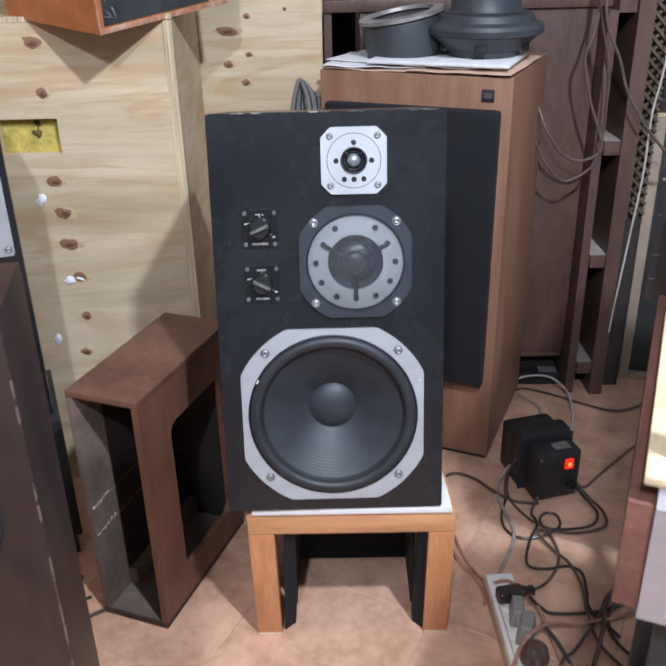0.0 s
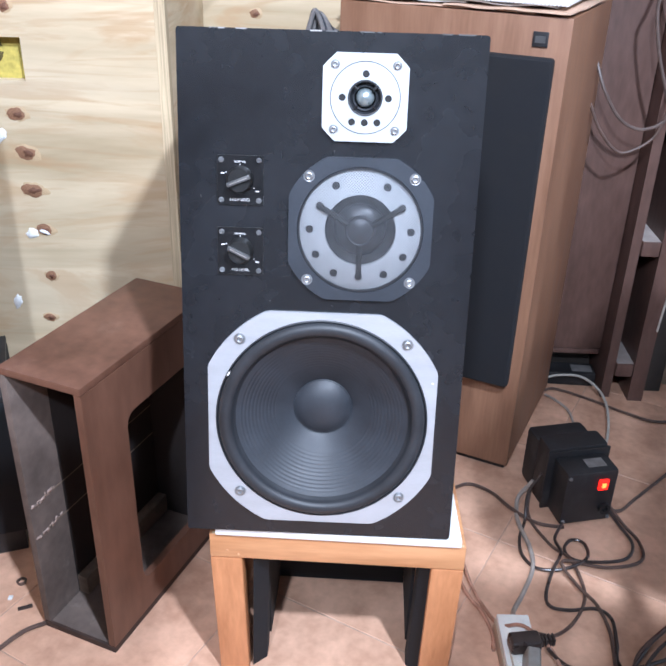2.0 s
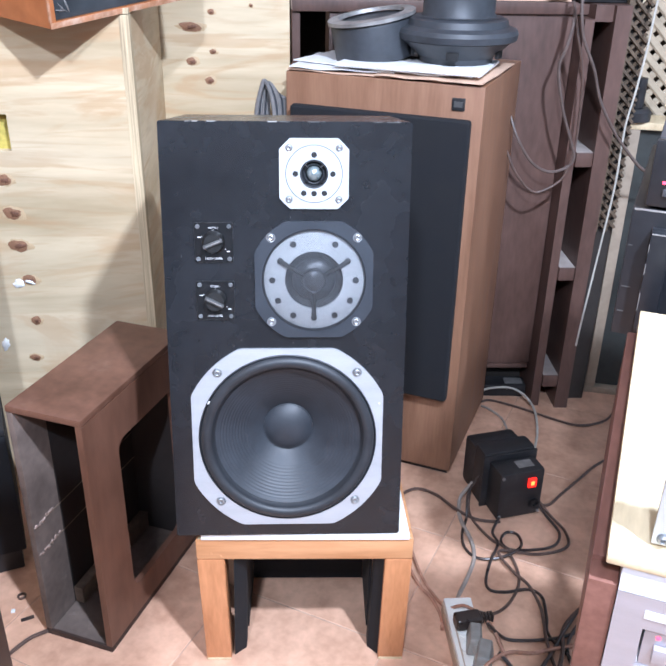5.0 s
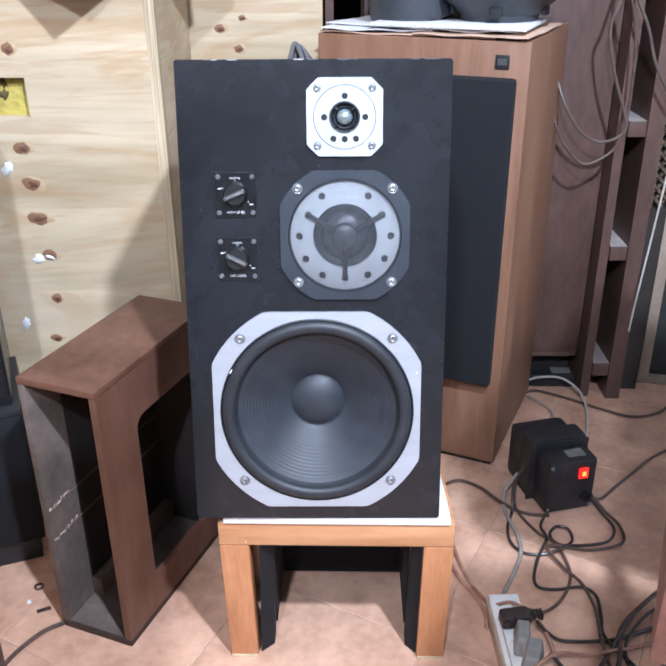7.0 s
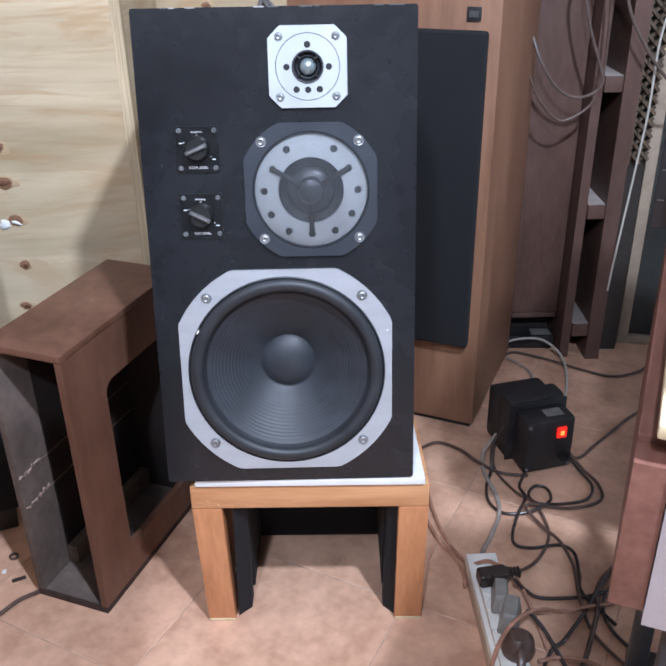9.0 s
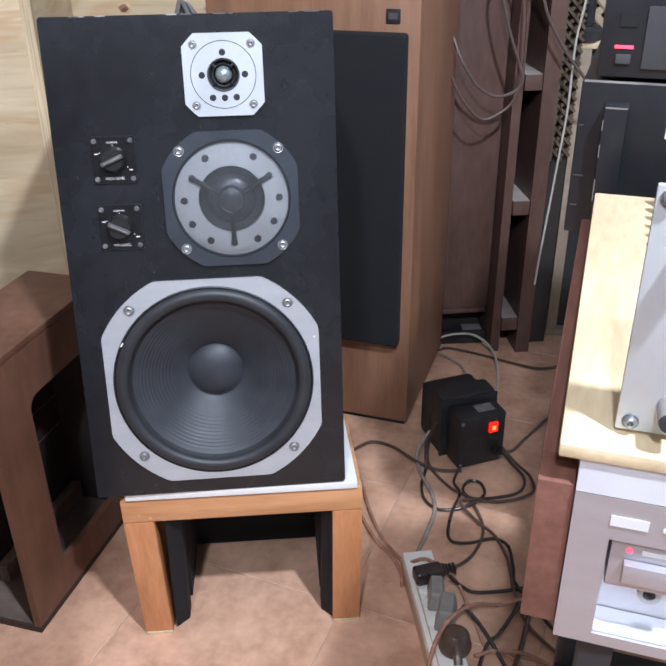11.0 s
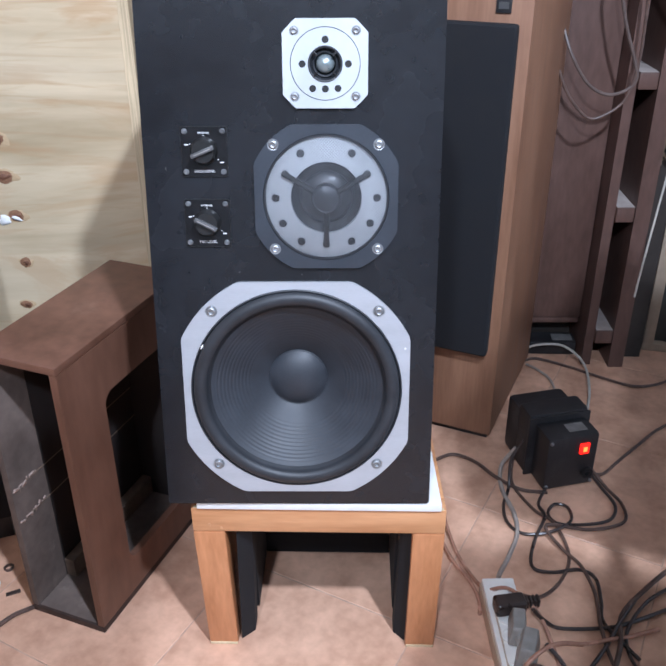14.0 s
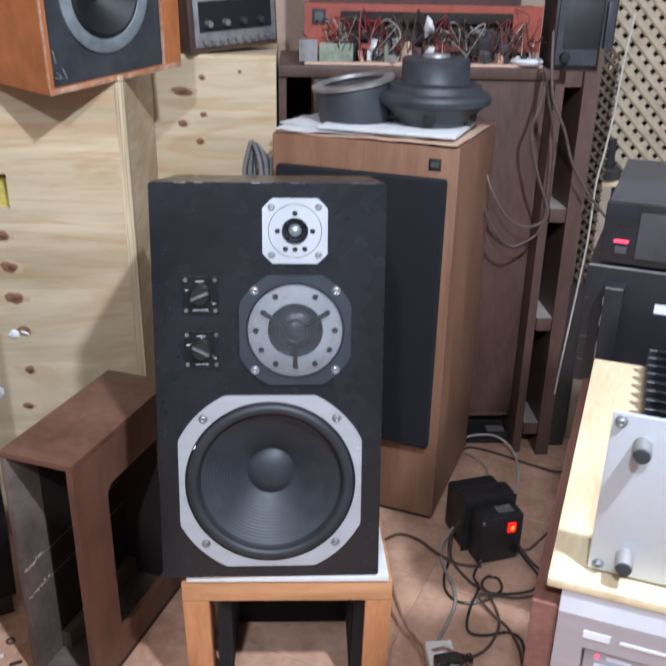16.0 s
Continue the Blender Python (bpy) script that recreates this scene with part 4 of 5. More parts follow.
part("dial", box(0.025, 0.235, -0.003, -0.0005, 0.045, 0.11), M_HOLE, rc)
for k in range(9):
    part("button", box(0.030 + k * 0.023, 0.042 + k * 0.023, -0.010, -0.0005, 0.018, 0.028, 0.001), M_CHROME, rc)
for k in range(4):
    part("knob", lathe([(0.008, 0), (0.007, -0.014), (0, -0.015)], 20, centre=(0.045 + k * 0.05, -0.0035, 0.062)), M_CHROME if k < 2 else M_MAGNET, rc)


# ---- red-brown loudspeaker on the crate ----
def orange_speaker():
    sp = thing("bookshelf_loudspeaker", "red-brown varnished loudspeaker with worn grey woofer on the crate", "loudspeaker", pose(-0.104, 1.770, 1.023, 4.5, -4.9, 53))
    W, H, D = 0.33, 0.36, 0.26
    part("cabinet_body", sheet([(0, 0), (W, 0), (W, H), (0, H)], [[(0.012, 0.010), (W - 0.045, 0.010), (W - 0.045, H - 0.012), (0.012, H - 0.012)]], 0.0, D), M_MAHOGANY, sp)
    part("worn_edge", box(0.0, W, -0.0006, 0.003, -0.0006, 0.009, 0.0005), M_WORN_EDGE, sp, "rubbed pale lower edge")
    part("worn_edge", box(-0.0006, 0.0035, -0.0008, 0.003, 0.0095, H), M_WORN_EDGE, sp, "rubbed pale corner")
    part("worn_edge", box(W - 0.0490, W - 0.0455, -0.0006, 0.004, 0.0105, H - 0.0125), M_WORN_EDGE, sp, "rubbed pale edge of the baffle")
    for x, z, a in ((0.028, 0.024, 10), (0.043, 0.030, 70), (0.024, 0.060, 80), (0.034, 0.026, 40)):
        part("scuff", blob(x * 90 + z, 0.9, 14, 0.0006), M_GASKET, sp, m=pose(x, 0.0055, z, 0, a, 0) @ Matrix.Diagonal((0.009, 1, 0.0018, 1)))
    part("baffle", sheet([(0.0125, 0.0105), (W - 0.0455, 0.0105), (W - 0.0455, H - 0.0125), (0.0125, H - 0.0125)], [circle(0.082, 48, 0.150, 0.155)], 0.006, 0.018), M_SLATE, sp)
    wf = part("woofer", lathe([(0.103, 0.006), (0.103, 0.002), (0.098, 0.000), (0.080, 0.001), (0.078, 0.004)], 56, centre=(0.150, 0, 0.155)), M_GREY_CONE, sp, "dusty grey woofer ring")
    part("cone", lathe([(0.079, 0.003), (0.070, -0.002), (0.062, 0.004), (0.02, 0.04), (0, 0.035)], 56, centre=(0.150, 0, 0.155)), M_HOLE, wf)


M_WORN_EDGE = worn(material("rubbed varnish", (0.40, 0.18, 0.09), 0.5, vary=0.3, scale=20), (0.55, 0.40, 0.30), 30, 0.45, 0.62, 0.7)
orange_speaker()


# ---- things on the floor ----
def transformer():
    tr = thing("power_transformer", "black step-down transformer box with a glowing red switch", "transformer", pose(0.737, 1.752, 0, 0, 0, 14))
    part("front_case", box(0.0, 0.106, 0.0, 0.058, 0.004, 0.124, 0.006), M_BOX, tr)
    part("middle_case", box(-0.012, 0.114, 0.0610, 0.112, 0.002, 0.141, 0.009), M_BOX, tr)
    part("rear_case", box(-0.010, 0.108, 0.1125, 0.166, 0.004, 0.126, 0.010), M_BOX, tr)
    part("rim", box(-0.014, 0.116, 0.0570, 0.0625, 0.001, 0.136, 0.002), M_BOX, tr)
    sw = part("switch", box(0.066, 0.086, -0.005, 0.0004, 0.082, 0.106, 0.002), M_RED, tr, "glowing red rocker switch")
    part("switch_lamp", box(0.072, 0.080, -0.0062, -0.0052, 0.089, 0.099, 0.001), M_RED_HOT, sw)
    part("label", box(0.050, 0.088, 0.016, 0.042, 0.1242, 0.1248), M_GASKET, tr, "grey paper label")
    for x, z in ((0.006, 0.012), (0.100, 0.012), (0.006, 0.115)):
        part("bolt", lathe([(0.004, 0), (0.003, -0.003), (0, -0.003)], 12, centre=(x, -0.0005, z)), M_CHROME, tr)
    part("socket", lathe([(0.012, 0), (0.012, -0.006), (0.006, -0.006), (0.005, 0)], 20, centre=(0.088, -0.0005, 0.035)), M_HOLE, tr)


transformer()


def power_strip():
    ps = thing("power_strip", "white multi-socket power strip crowded with plugs", "power strip", pose(0.580, 1.214, 0, 0, 0, 1.4))
    part("base", box(-0.001, 0.056, 0, 0.272, 0, 0.030, 0.003), M_STRIP_SIDE, ps)
    part("cover", box(0.001, 0.054, 0.002, 0.270, 0.0305, 0.041, 0.003), M_STRIP, ps)
    for k in range(7):
        part("rib", box(0.012 + k * 0.005, 0.0145 + k * 0.005, 0.225, 0.258, 0.0412, 0.0425), M_STRIP, ps)
    for k in range(5):
        y = 0.035 + k * 0.038
        part("socket", lathe_z([(0.017, 0.0), (0.017, 0.003), (0.014, 0.003), (0.013, 0.0005), (0, 0.0005)], 28), M_STRIP, ps, m=pose(0.0275, y, 0.0412))
    for y in (0.020, 0.062, 0.098):
        part("socket_cover", box(0.010, 0.046, y, y + 0.030, 0.0413, 0.0450, 0.002), M_STRIP, ps)
    part("stripe", box(0.0085, 0.0115, 0.010, 0.215, 0.0412, 0.0418), M_STRIP_SIDE, ps)
    at = pose(0.580, 1.214, 0, 0, 0, 1.4)
    pg = thing("plug", "black moulded plug lying across the power strip", "plug", at @ pose(0.030, 0.196, 0.0455, 0, 0, 8))
    part("plug_body", box(-0.024, 0.026, -0.014, 0.014, 0, 0.026, 0.007, 3), M_CABLE_BLACK, pg)
    for k in range(4):
        part("relief_ring", box(0.0265 + k * 0.006, 0.031 + k * 0.006, -0.0075, 0.0075, 0.006, 0.021, 0.002), M_CABLE_BLACK, pg)
    for dx, y, w, d, h, turn in ((0.034, 0.150, 0.015, 0.028, 0.034, -12), (0.040, 0.108, 0.017, 0.030, 0.038, -20)):
        pg = thing("plug", "grey translucent plug in the power strip", "plug", at @ pose(dx, y, 0.0455, 0, 0, turn), group="grey plugs")
        bm = box(-w, w, -d, d, 0, h, 0.006, 3)
        for v in bm.verts:
            v.co.x *= 1 - 0.35 * v.co.z / h
            v.co.y *= 1 - 0.22 * v.co.z / h
        part("plug_body", bm, M_PLUG_GREY, pg)
        part("plug_neck", tube([(0.0, -d * 0.6, h * 0.55), (0.004, -d * 1.2, h * 0.45), (0.012, -d * 1.6, h * 0.2)], 0.0062, 4, 10), M_PLUG_GREY, pg)
    pg = thing("plug", "dark brown round plug in the power strip", "plug", at @ pose(0.040, 0.052, 0.0455, 0, 0, -15))
    part("plug_body", lathe_z([(0, 0), (0.024, 0), (0.026, 0.008), (0.022, 0.026), (0.014, 0.034), (0, 0.035)], 28), M_CABLE, pg)
    part("plug_neck", tube([(0.0, -0.008, 0.024), (0.004, -0.028, 0.018), (0.006, -0.040, 0.008)], 0.0068, 4, 10), M_CABLE, pg)


power_strip()

F = 0.005
cable([(0.480, 1.80, F), (0.540, 1.850, F), (0.578, 1.867, F), (0.619, 1.841, F), (0.651, 1.790, 0.008), (0.694, 1.755, F), (0.745, 1.745, F)], 0.0035, M_CABLE, "brown cable running from behind the stand to the transformer")
cable([(0.520, 1.80, F), (0.534, 1.724, F), (0.538, 1.651, F), (0.548, 1.582, F), (0.563, 1.533, F), (0.580, 1.470, 0.030), (0.610, 1.440, 0.062), (0.650, 1.400, 0.050), (0.670, 1.330, 0.02), (0.679, 1.297, F), (0.703, 1.282, F), (0.724, 1.257, F), (0.730, 1.20, F)], 0.0032, M_CABLE_CLEAR, "clear copper speaker wire looping over the power strip")
cable([(0.505, 1.70, F), (0.521, 1.627, F), (0.539, 1.559, F), (0.560, 1.518, F), (0.571, 1.472, F), (0.568, 1.440, F)], 0.0034, M_CABLE_CLEAR, "brown cable beside the power strip")
cable([(0.690, 1.815, 0.06), (0.668, 1.820, 0.015), (0.659, 1.780, F), (0.660, 1.739, F), (0.669, 1.682, F), (0.664, 1.628, F), (0.639, 1.572, F), (0.612, 1.520, 0.010), (0.606, 1.482, 0.036)], 0.0042, M_CABLE_GREY, "pale grey mains cable from transformer to power strip")
cable([(0.690, 1.825, 0.04), (0.682, 1.775, F), (0.708, 1.696, F), (0.735, 1.656, 0.010), (0.747, 1.602, F), (0.740, 1.553, F), (0.708, 1.502, F), (0.668, 1.462, 0.020), (0.630, 1.428, 0.060)], 0.0031, M_CABLE, "dark brown mains cable looping to a plug")
cable([(0.700, 1.80, 0.09), (0.678, 1.79, 0.05), (0.672, 1.76, F), (0.654, 1.711, F), (0.651, 1.665, F), (0.671, 1.632, F), (0.709, 1.624, 0.010), (0.748, 1.637, 0.014), (0.774, 1.670, F), (0.773, 1.703, F), (0.751, 1.710, F), (0.733, 1.684, F), (0.746, 1.655, 0.006), (0.799, 1.654, F), (0.845, 1.667, F), (0.866, 1.707, F), (0.850, 1.755, 0.012), (0.836, 1.788, 0.022)], 0.0031, M_CABLE_BLACK, "black cable curled in front of the transformer")
cable([(0.745, 1.755, 0.012), (0.721, 1.713, F), (0.722, 1.667, 0.012), (0.696, 1.616, 0.012), (0.677, 1.568, F), (0.679, 1.540, F), (0.710, 1.533, F), (0.756, 1.539, F), (0.778, 1.517, F), (0.773, 1.465, F), (0.766, 1.420, F), (0.800, 1.35, F)], 0.0031, M_CABLE_BLACK, "black cable knotted on the tiles")
cable([(0.838, 1.795, 0.028), (0.858, 1.752, 0.014), (0.880, 1.710, F), (0.868, 1.660, F), (0.800, 1.640, F), (0.719, 1.640, 0.016), (0.735, 1.587, 0.010), (0.757, 1.543, 0.012), (0.768, 1.495, F), (0.764, 1.452, F), (0.755, 1.400, 0.012), (0.76, 1.33, F), (0.80, 1.25, F)], 0.0031, M_CABLE, "brown cable trailing towards the rack")
cable([(0.636, 1.385, 0.075), (0.660, 1.395, 0.040), (0.690, 1.405, 0.012), (0.752, 1.411, F), (0.800, 1.420, F), (0.90, 1.46, F)], 0.0033, M_CABLE_BLACK, "black mains cable from the power strip")
cable([(0.830, 1.47, F), (0.790, 1.42, 0.012), (0.766, 1.389, F), (0.740, 1.353, 0.014), (0.706, 1.319, F), (0.679, 1.292, 0.014), (0.650, 1.240, F), (0.62, 1.15, F)], 0.0033, M_CABLE_BLACK, "black mains cable crossing the tangle")
cable([(0.642, 1.320, 0.075), (0.668, 1.300, 0.05), (0.700, 1.250, F), (0.71, 1.15, F), (0.72, 1.00, F)], 0.0033, M_CABLE_BLACK, "black mains cable from the power strip")
cable([(0.850, 1.41, F), (0.800, 1.395, F), (0.762, 1.381, 0.014), (0.718, 1.367, 0.02), (0.670, 1.334, 0.06), (0.631, 1.300, 0.085), (0.593, 1.262, 0.085), (0.565, 1.215, 0.05), (0.545, 1.14, F)], 0.0034, M_CABLE_CLEAR, "clear reddish cable over the power strip end")
cable([(0.90, 1.50, F), (0.84, 1.455, 0.012), (0.795, 1.40, F), (0.790, 1.34, F), (0.82, 1.28, F)], 0.0031, M_CABLE_BLACK, "black cable loop by the rack")
cable([(0.93, 1.54, 0.03), (0.86, 1.49, 0.02), (0.80, 1.44, F), (0.775, 1.37, 0.012), (0.740, 1.30, F), (0.70, 1.22, 0.012), (0.69, 1.12, F)], 0.0042, M_CABLE, "brown cable in the tangle by the rack")
cable([(0.650, 1.26, 0.03), (0.69, 1.275, 0.02), (0.735, 1.27, 0.012), (0.775, 1.24, F), (0.79, 1.19, F), (0.77, 1.13, F)], 0.0033, M_CABLE_CLEAR, "clear reddish cable curled on the tiles")
cable([(0.79, 2.27, 0.02), (0.828, 2.268, 0.038), (0.883, 2.258, 0.044), (0.914, 2.220, 0.040), (0.923, 2.155, 0.036), (0.902, 2.048, 0.038), (0.86, 1.93, 0.05)], 0.0031, M_CABLE_WHITE, "white cable arching behind the transformer")
cable([(0.80, 2.25, F), (0.832, 2.258, F), (0.903, 2.217, F), (0.974, 2.164, F), (1.039, 2.129, F), (1.112, 2.149, F), (1.16, 2.20, F)], 0.0033, M_CABLE, "thin brown cable along the tiles")
cable([(0.80, 2.23, F), (0.818, 2.210, F), (0.841, 2.165, F), (0.842, 2.100, F), (0.83, 1.98, F)], 0.003, M_CABLE_GREY, "thin grey cable behind the transformer")
cable([(0.835, 1.790, 0.02), (0.868, 1.802, F), (0.910, 1.842, F), (0.973, 1.902, F), (1.028, 1.953, F), (1.10, 2.0, F)], 0.0033, M_CABLE, "brown cable from the transformer along the tiles")
cable([(-0.166, 1.455, F), (-0.20, 1.43, F), (-0.235, 1.37, F), (-0.234, 1.315, 0.008)], 0.0036, M_CABLE, "brown cable on the tiles beside the empty cabinet")
cn = thing("cable_connector", "black plastic connector at the cable's end on the tiles", "connector", pose(-0.232, 1.250, 0, 0, 0, -8))
part("shell", box(-0.013, 0.013, -0.004, 0.046, 0.0, 0.022, 0.004), M_BOX, cn)
part("collar", box(-0.009, 0.009, 0.0465, 0.064, 0.003, 0.017, 0.003), M_BOX, cn)
for k in range(3):
    part("pin", box(-0.008 + k * 0.007, -0.005 + k * 0.007, -0.014, -0.0045, 0.007, 0.013, 0.0005, 1), M_CHROME, cn)
# hanging cables in front of the dark cabinet
cable([(0.915, 2.27, 1.033), (0.906, 2.22, 1.004), (0.892, 2.2, 0.949), (0.880, 2.2, 0.900), (0.901, 2.2, 0.813), (0.931, 2.2, 0.738), (0.943, 2.2, 0.699), (0.925, 2.2, 0.675), (0.886, 2.2, 0.667), (0.844, 2.2, 0.690), (0.806, 2.2, 0.744), (0.785, 2.22, 0.80)], 0.0036, M_CABLE_HANG, "grey cable hanging in a loop before the cabinet")
cable([(0.915, 2.27, 1.033), (0.911, 2.2, 0.977), (0.935, 2.2, 0.886), (0.942, 2.2, 0.791), (0.941, 2.2, 0.722), (0.927, 2.2, 0.659), (0.892, 2.2, 0.627), (0.853, 2.2, 0.620), (0.808, 2.2, 0.667), (0.785, 2.22, 0.72)], 0.0031, M_CABLE, "brown cable hanging in a loop before the cabinet")
cable([(0.905, 2.20, 1.12), (0.907, 2.18, 1.026), (0.920, 2.18, 0.966), (0.952, 2.18, 0.904), (0.979, 2.18, 0.832), (1.021, 2.18, 0.766), (1.060, 2.18, 0.720), (1.098, 2.18, 0.682), (1.14, 2.2, 0.66)], 0.0036, M_CABLE_HANG, "dark grey cable slung across the shelf column")
cable([(1.085, 2.2, 1.16), (1.075, 2.2, 1.04), (1.071, 2.2, 0.944), (1.062, 2.2, 0.851), (1.052, 2.2, 0.769), (1.052, 2.2, 0.636), (1.043, 2.2, 0.502), (1.032, 2.2, 0.355), (1.026, 2.2, 0.275), (1.022, 2.2, 0.205)], 0.0025, M_CABLE_WHITE, "white cable hanging down past the shelf column")
bx = thing("adapter_box", "small black adapter box on the tiles", "adapter", pose(0.815, 2.288, 0, 0, 0, -2))
part("case", box(0, 0.118, 0, 0.055, 0, 0.036, 0.006), M_BOX, bx)
part("label", box(0.060, 0.110, 0.010, 0.042, 0.0362, 0.0368), M_GASKET, bx, "grey label")
solid("floor_debris", lathe_z([(0.008, 0), (0.009, 0.004), (0.006, 0.005), (0.005, 0.001)], 18), M_CABLE, "small dark washer lying on the tiles", "debris", pose(-0.240, 1.545, 0.0005))
solid("floor_debris", box(-0.012, 0.012, -0.003, 0.003, 0, 0.004, 0.001), M_CABLE_BLACK, "small dark chip lying on the tiles", "debris", pose(-0.213, 1.488, 0, 0, 0, 25))
solid("floor_debris", box(-0.006, 0.006, -0.007, 0.007, 0, 0.003, 0.001), M_PLASTER, "small white chip lying on the tiles", "debris", pose(-0.246, 1.508, 0, 0, 0, 10) @ Matrix.Diagonal((0.6, 0.6, 1, 1)))


# ---- black cabinet behind the shell ----
bc = thing("black_cabinet", "black box-shaped cabinet standing behind the empty shell", "cabinet", pose(-0.246, 1.625, 0, 0, 0, 21))
part("body", box(-0.42, 0, 0.0, 0.22, 0.05, 0.322, 0.004), M_GRILLE, bc)
part("top_edge", box(-0.42, 0.0, 0.0, 0.22, 0.3225, 0.335, 0.003), M_BOX, bc)
part("foot", box(-0.42, -0.01, 0.01, 0.21, 0, 0.0495), M_BOX, bc)
up = thing("black_loudspeaker", "tall black loudspeaker with pale tweeter plate on the black cabinet", "loudspeaker", pose(-0.263, 1.642, 0.336, 0, 0, 21))
part("cabinet_body", box(-0.30, 0, 0.0, 0.19, 0, 0.55, 0.006), M_BLACK, up)
tp = part("tweeter_plate", sheet(rounded(-0.115, -0.012, 0.335, 0.50, 0.006), [circle(0.03, 28, -0.062, 0.42)], -0.004, -0.0005), M_SILVER, up, "pale metal tweeter plate")
part("dome", lathe([(0.030, 0.0), (0.02, -0.006), (0, -0.010)], 28, centre=(-0.062, -0.0003, 0.42)), M_HOLE, tp)
screw(tp, -0.022, -0.0042, 0.347)


def side_speaker():
    sp = thing("floor_loudspeaker", "dark brown veneered loudspeaker with scuffed edges and black woofer", "loudspeaker", pose(0.032, 0.807, 0, 0, 0, 10))
    part("cabinet_body", box(-0.36, 0, 0.0, 0.115, 0, 0.93, 0.004), M_BROWN_DARK, sp)
    wf = part("woofer", lathe([(0.110, 0), (0.108, -0.006), (0.101, -0.008), (0.090, -0.004), (0.080, -0.008), (0.04, 0.0), (0, -0.001)], 64, centre=(-0.141, -0.0005, 0.752)), M_RUBBER, sp)
    screw(wf, -0.041, -0.008, 0.777)
    rnd = random.Random(3)
    for k in range(26):
        z = rnd.uniform(0.10, 0.86)
        h = rnd.uniform(0.004, 0.03)
        part("scuff", box(-0.0022, -0.0004, -0.0004, 0.0006, z, z + h), M_SCUFF, sp, "worn pale edge")


M_BROWN_DARK = worn(material("dark brown veneer", (0.022, 0.012, 0.010), 0.45, vary=0.35, scale=4, fine=40, bump=0.08, stretch=(2, 2, 0.5), tint=(0.036, 0.020, 0.017)), (0.08, 0.058, 0.05), 16, 0.60, 0.74, 0.5)
M_SCUFF = material("scuffed veneer edge", (0.12, 0.085, 0.07), 0.8, vary=0.3, scale=30)
side_speaker()


# ---- component rack ----
RACK = pose(0.505, 0.727, 0, 0, 0, -23.4)


def rack():
    rk = thing("component_rack", "dark metal component rack with brown side panels", "rack", RACK)
    for x in (0.03, 0.44):
        for y in (0.05, 0.36):
            part("leg", box(x, x + 0.022, y, y + 0.022, 0, 0.6755, 0.002), M_MAGNET, rk)
    part("shelf", box(0.0, 0.48, 0.03, 0.42, 0.676, 0.6915, 0.002), M_BOX, rk)
    part("low_shelf", box(0.03, 0.46, 0.04, 0.40, 0.25, 0.265, 0.002), M_BOX, rk)
    am = thing("silver_amplifier", "silver-faced amplifier in a brown wooden case", "amplifier", RACK)
    part("wood_case", box(-0.0085, 0.478, 0.024, 0.40, 0.694, 0.803, 0.002), M_BROWN_RED, am, "brown wooden case")
    f0, f1 = 0.0115, 0.468
    part("face", sheet([(f0, 0.692), (f1, 0.692), (f1, 0.7975), (f0, 0.7975)], [[(0.032, 0.700), (f1 - 0.03, 0.700), (f1 - 0.03, 0.770), (0.032, 0.770)]], 0.0, 0.0235), M_AMP_FACE, am)
    bm = bmesh.new()
    vs = [bm.verts.new((x, y, z)) for x in (f0, f1) for y, z in ((0.0, 0.798), (0.003, 0.8165), (0.0235, 0.8165), (0.0235, 0.798))]
    for a in ((0, 1, 2, 3), (7, 6, 5, 4), (0, 4, 5, 1), (1, 5, 6, 2), (2, 6, 7, 3), (3, 7, 4, 0)):
        bm.faces.new([vs[k] for k in a])
    part("bevel", bm, M_AMP_BEVEL, am, "bright aluminium top edge")
    part("wood_cheek", box(-0.0085, 0.011, 0.002, 0.0235, 0.700, 0.7995, 0.001), M_BROWN_RED, am, "brown wooden cheek")
    part("recess", box(0.0325, f1 - 0.0305, 0.0205, 0.0233, 0.7005, 0.7695), M_AMP_FACE, am)
    part("recess_floor", box(0.0325, f1 - 0.0305, 0.002, 0.020, 0.7005, 0.7025), M_AMP_BEVEL, am)
    pn = part("control_panel", box(0.034, 0.30, 0.004, 0.020, 0.735, 0.7695, 0.001), M_AMP_FACE, am)
    part("power_lamp", lathe([(0.0016, 0), (0.0013, -0.001), (0, -0.0014)], 14, centre=(0.0435, 0.0038, 0.762)), M_LED, pn)
    part("button", box(0.0415, 0.078, -0.002, 0.0038, 0.743, 0.756, 0.001), M_AMP_FACE, pn)
    part("print_bar", box(0.050, 0.068, 0.0033, 0.0038, 0.7605, 0.7635), M_LETTER, pn)
    part("brand_bar", box(0.031, 0.050, -0.0007, -0.0002, 0.780, 0.7865), M_LETTER, am)
    part("print_bar", box(0.057, 0.10, -0.0007, -0.0002, 0.7815, 0.784), M_LETTER, am)
    part("jack", lathe([(0.0065, 0), (0.0065, -0.004), (0.0035, -0.004), (0.003, 0)], 24, centre=(0.060, 0.0198, 0.722)), M_CHROME, am)
    bd = solid("pine_board", box(0.0, 0.50, 0.0, 0.41, 0.8172, 0.8255, 0.002), M_BOARD, "pale pine board laid on the amplifier", "board", RACK)
    pa = thing("power_amplifier", "power amplifier with a bare silver faceplate and two knobs", "amplifier", RACK)
    part("faceplate", box(0.026, 0.46, 0.018, 0.022, 0.8285, 0.959, 0.001), M_WHITE_PLATE, pa, "bare brushed aluminium faceplate")
    part("body", box(0.078, 0.44, 0.0225, 0.395, 0.828, 0.905, 0.002), M_AMP_BLACK, pa)
    for k in range(17):
        part("fin", box(0.055, 0.0775, 0.048 + k * 0.0205, 0.0535 + k * 0.0205, 0.832, 0.860, 0.0008, 1), M_AMP_BLACK, pa)
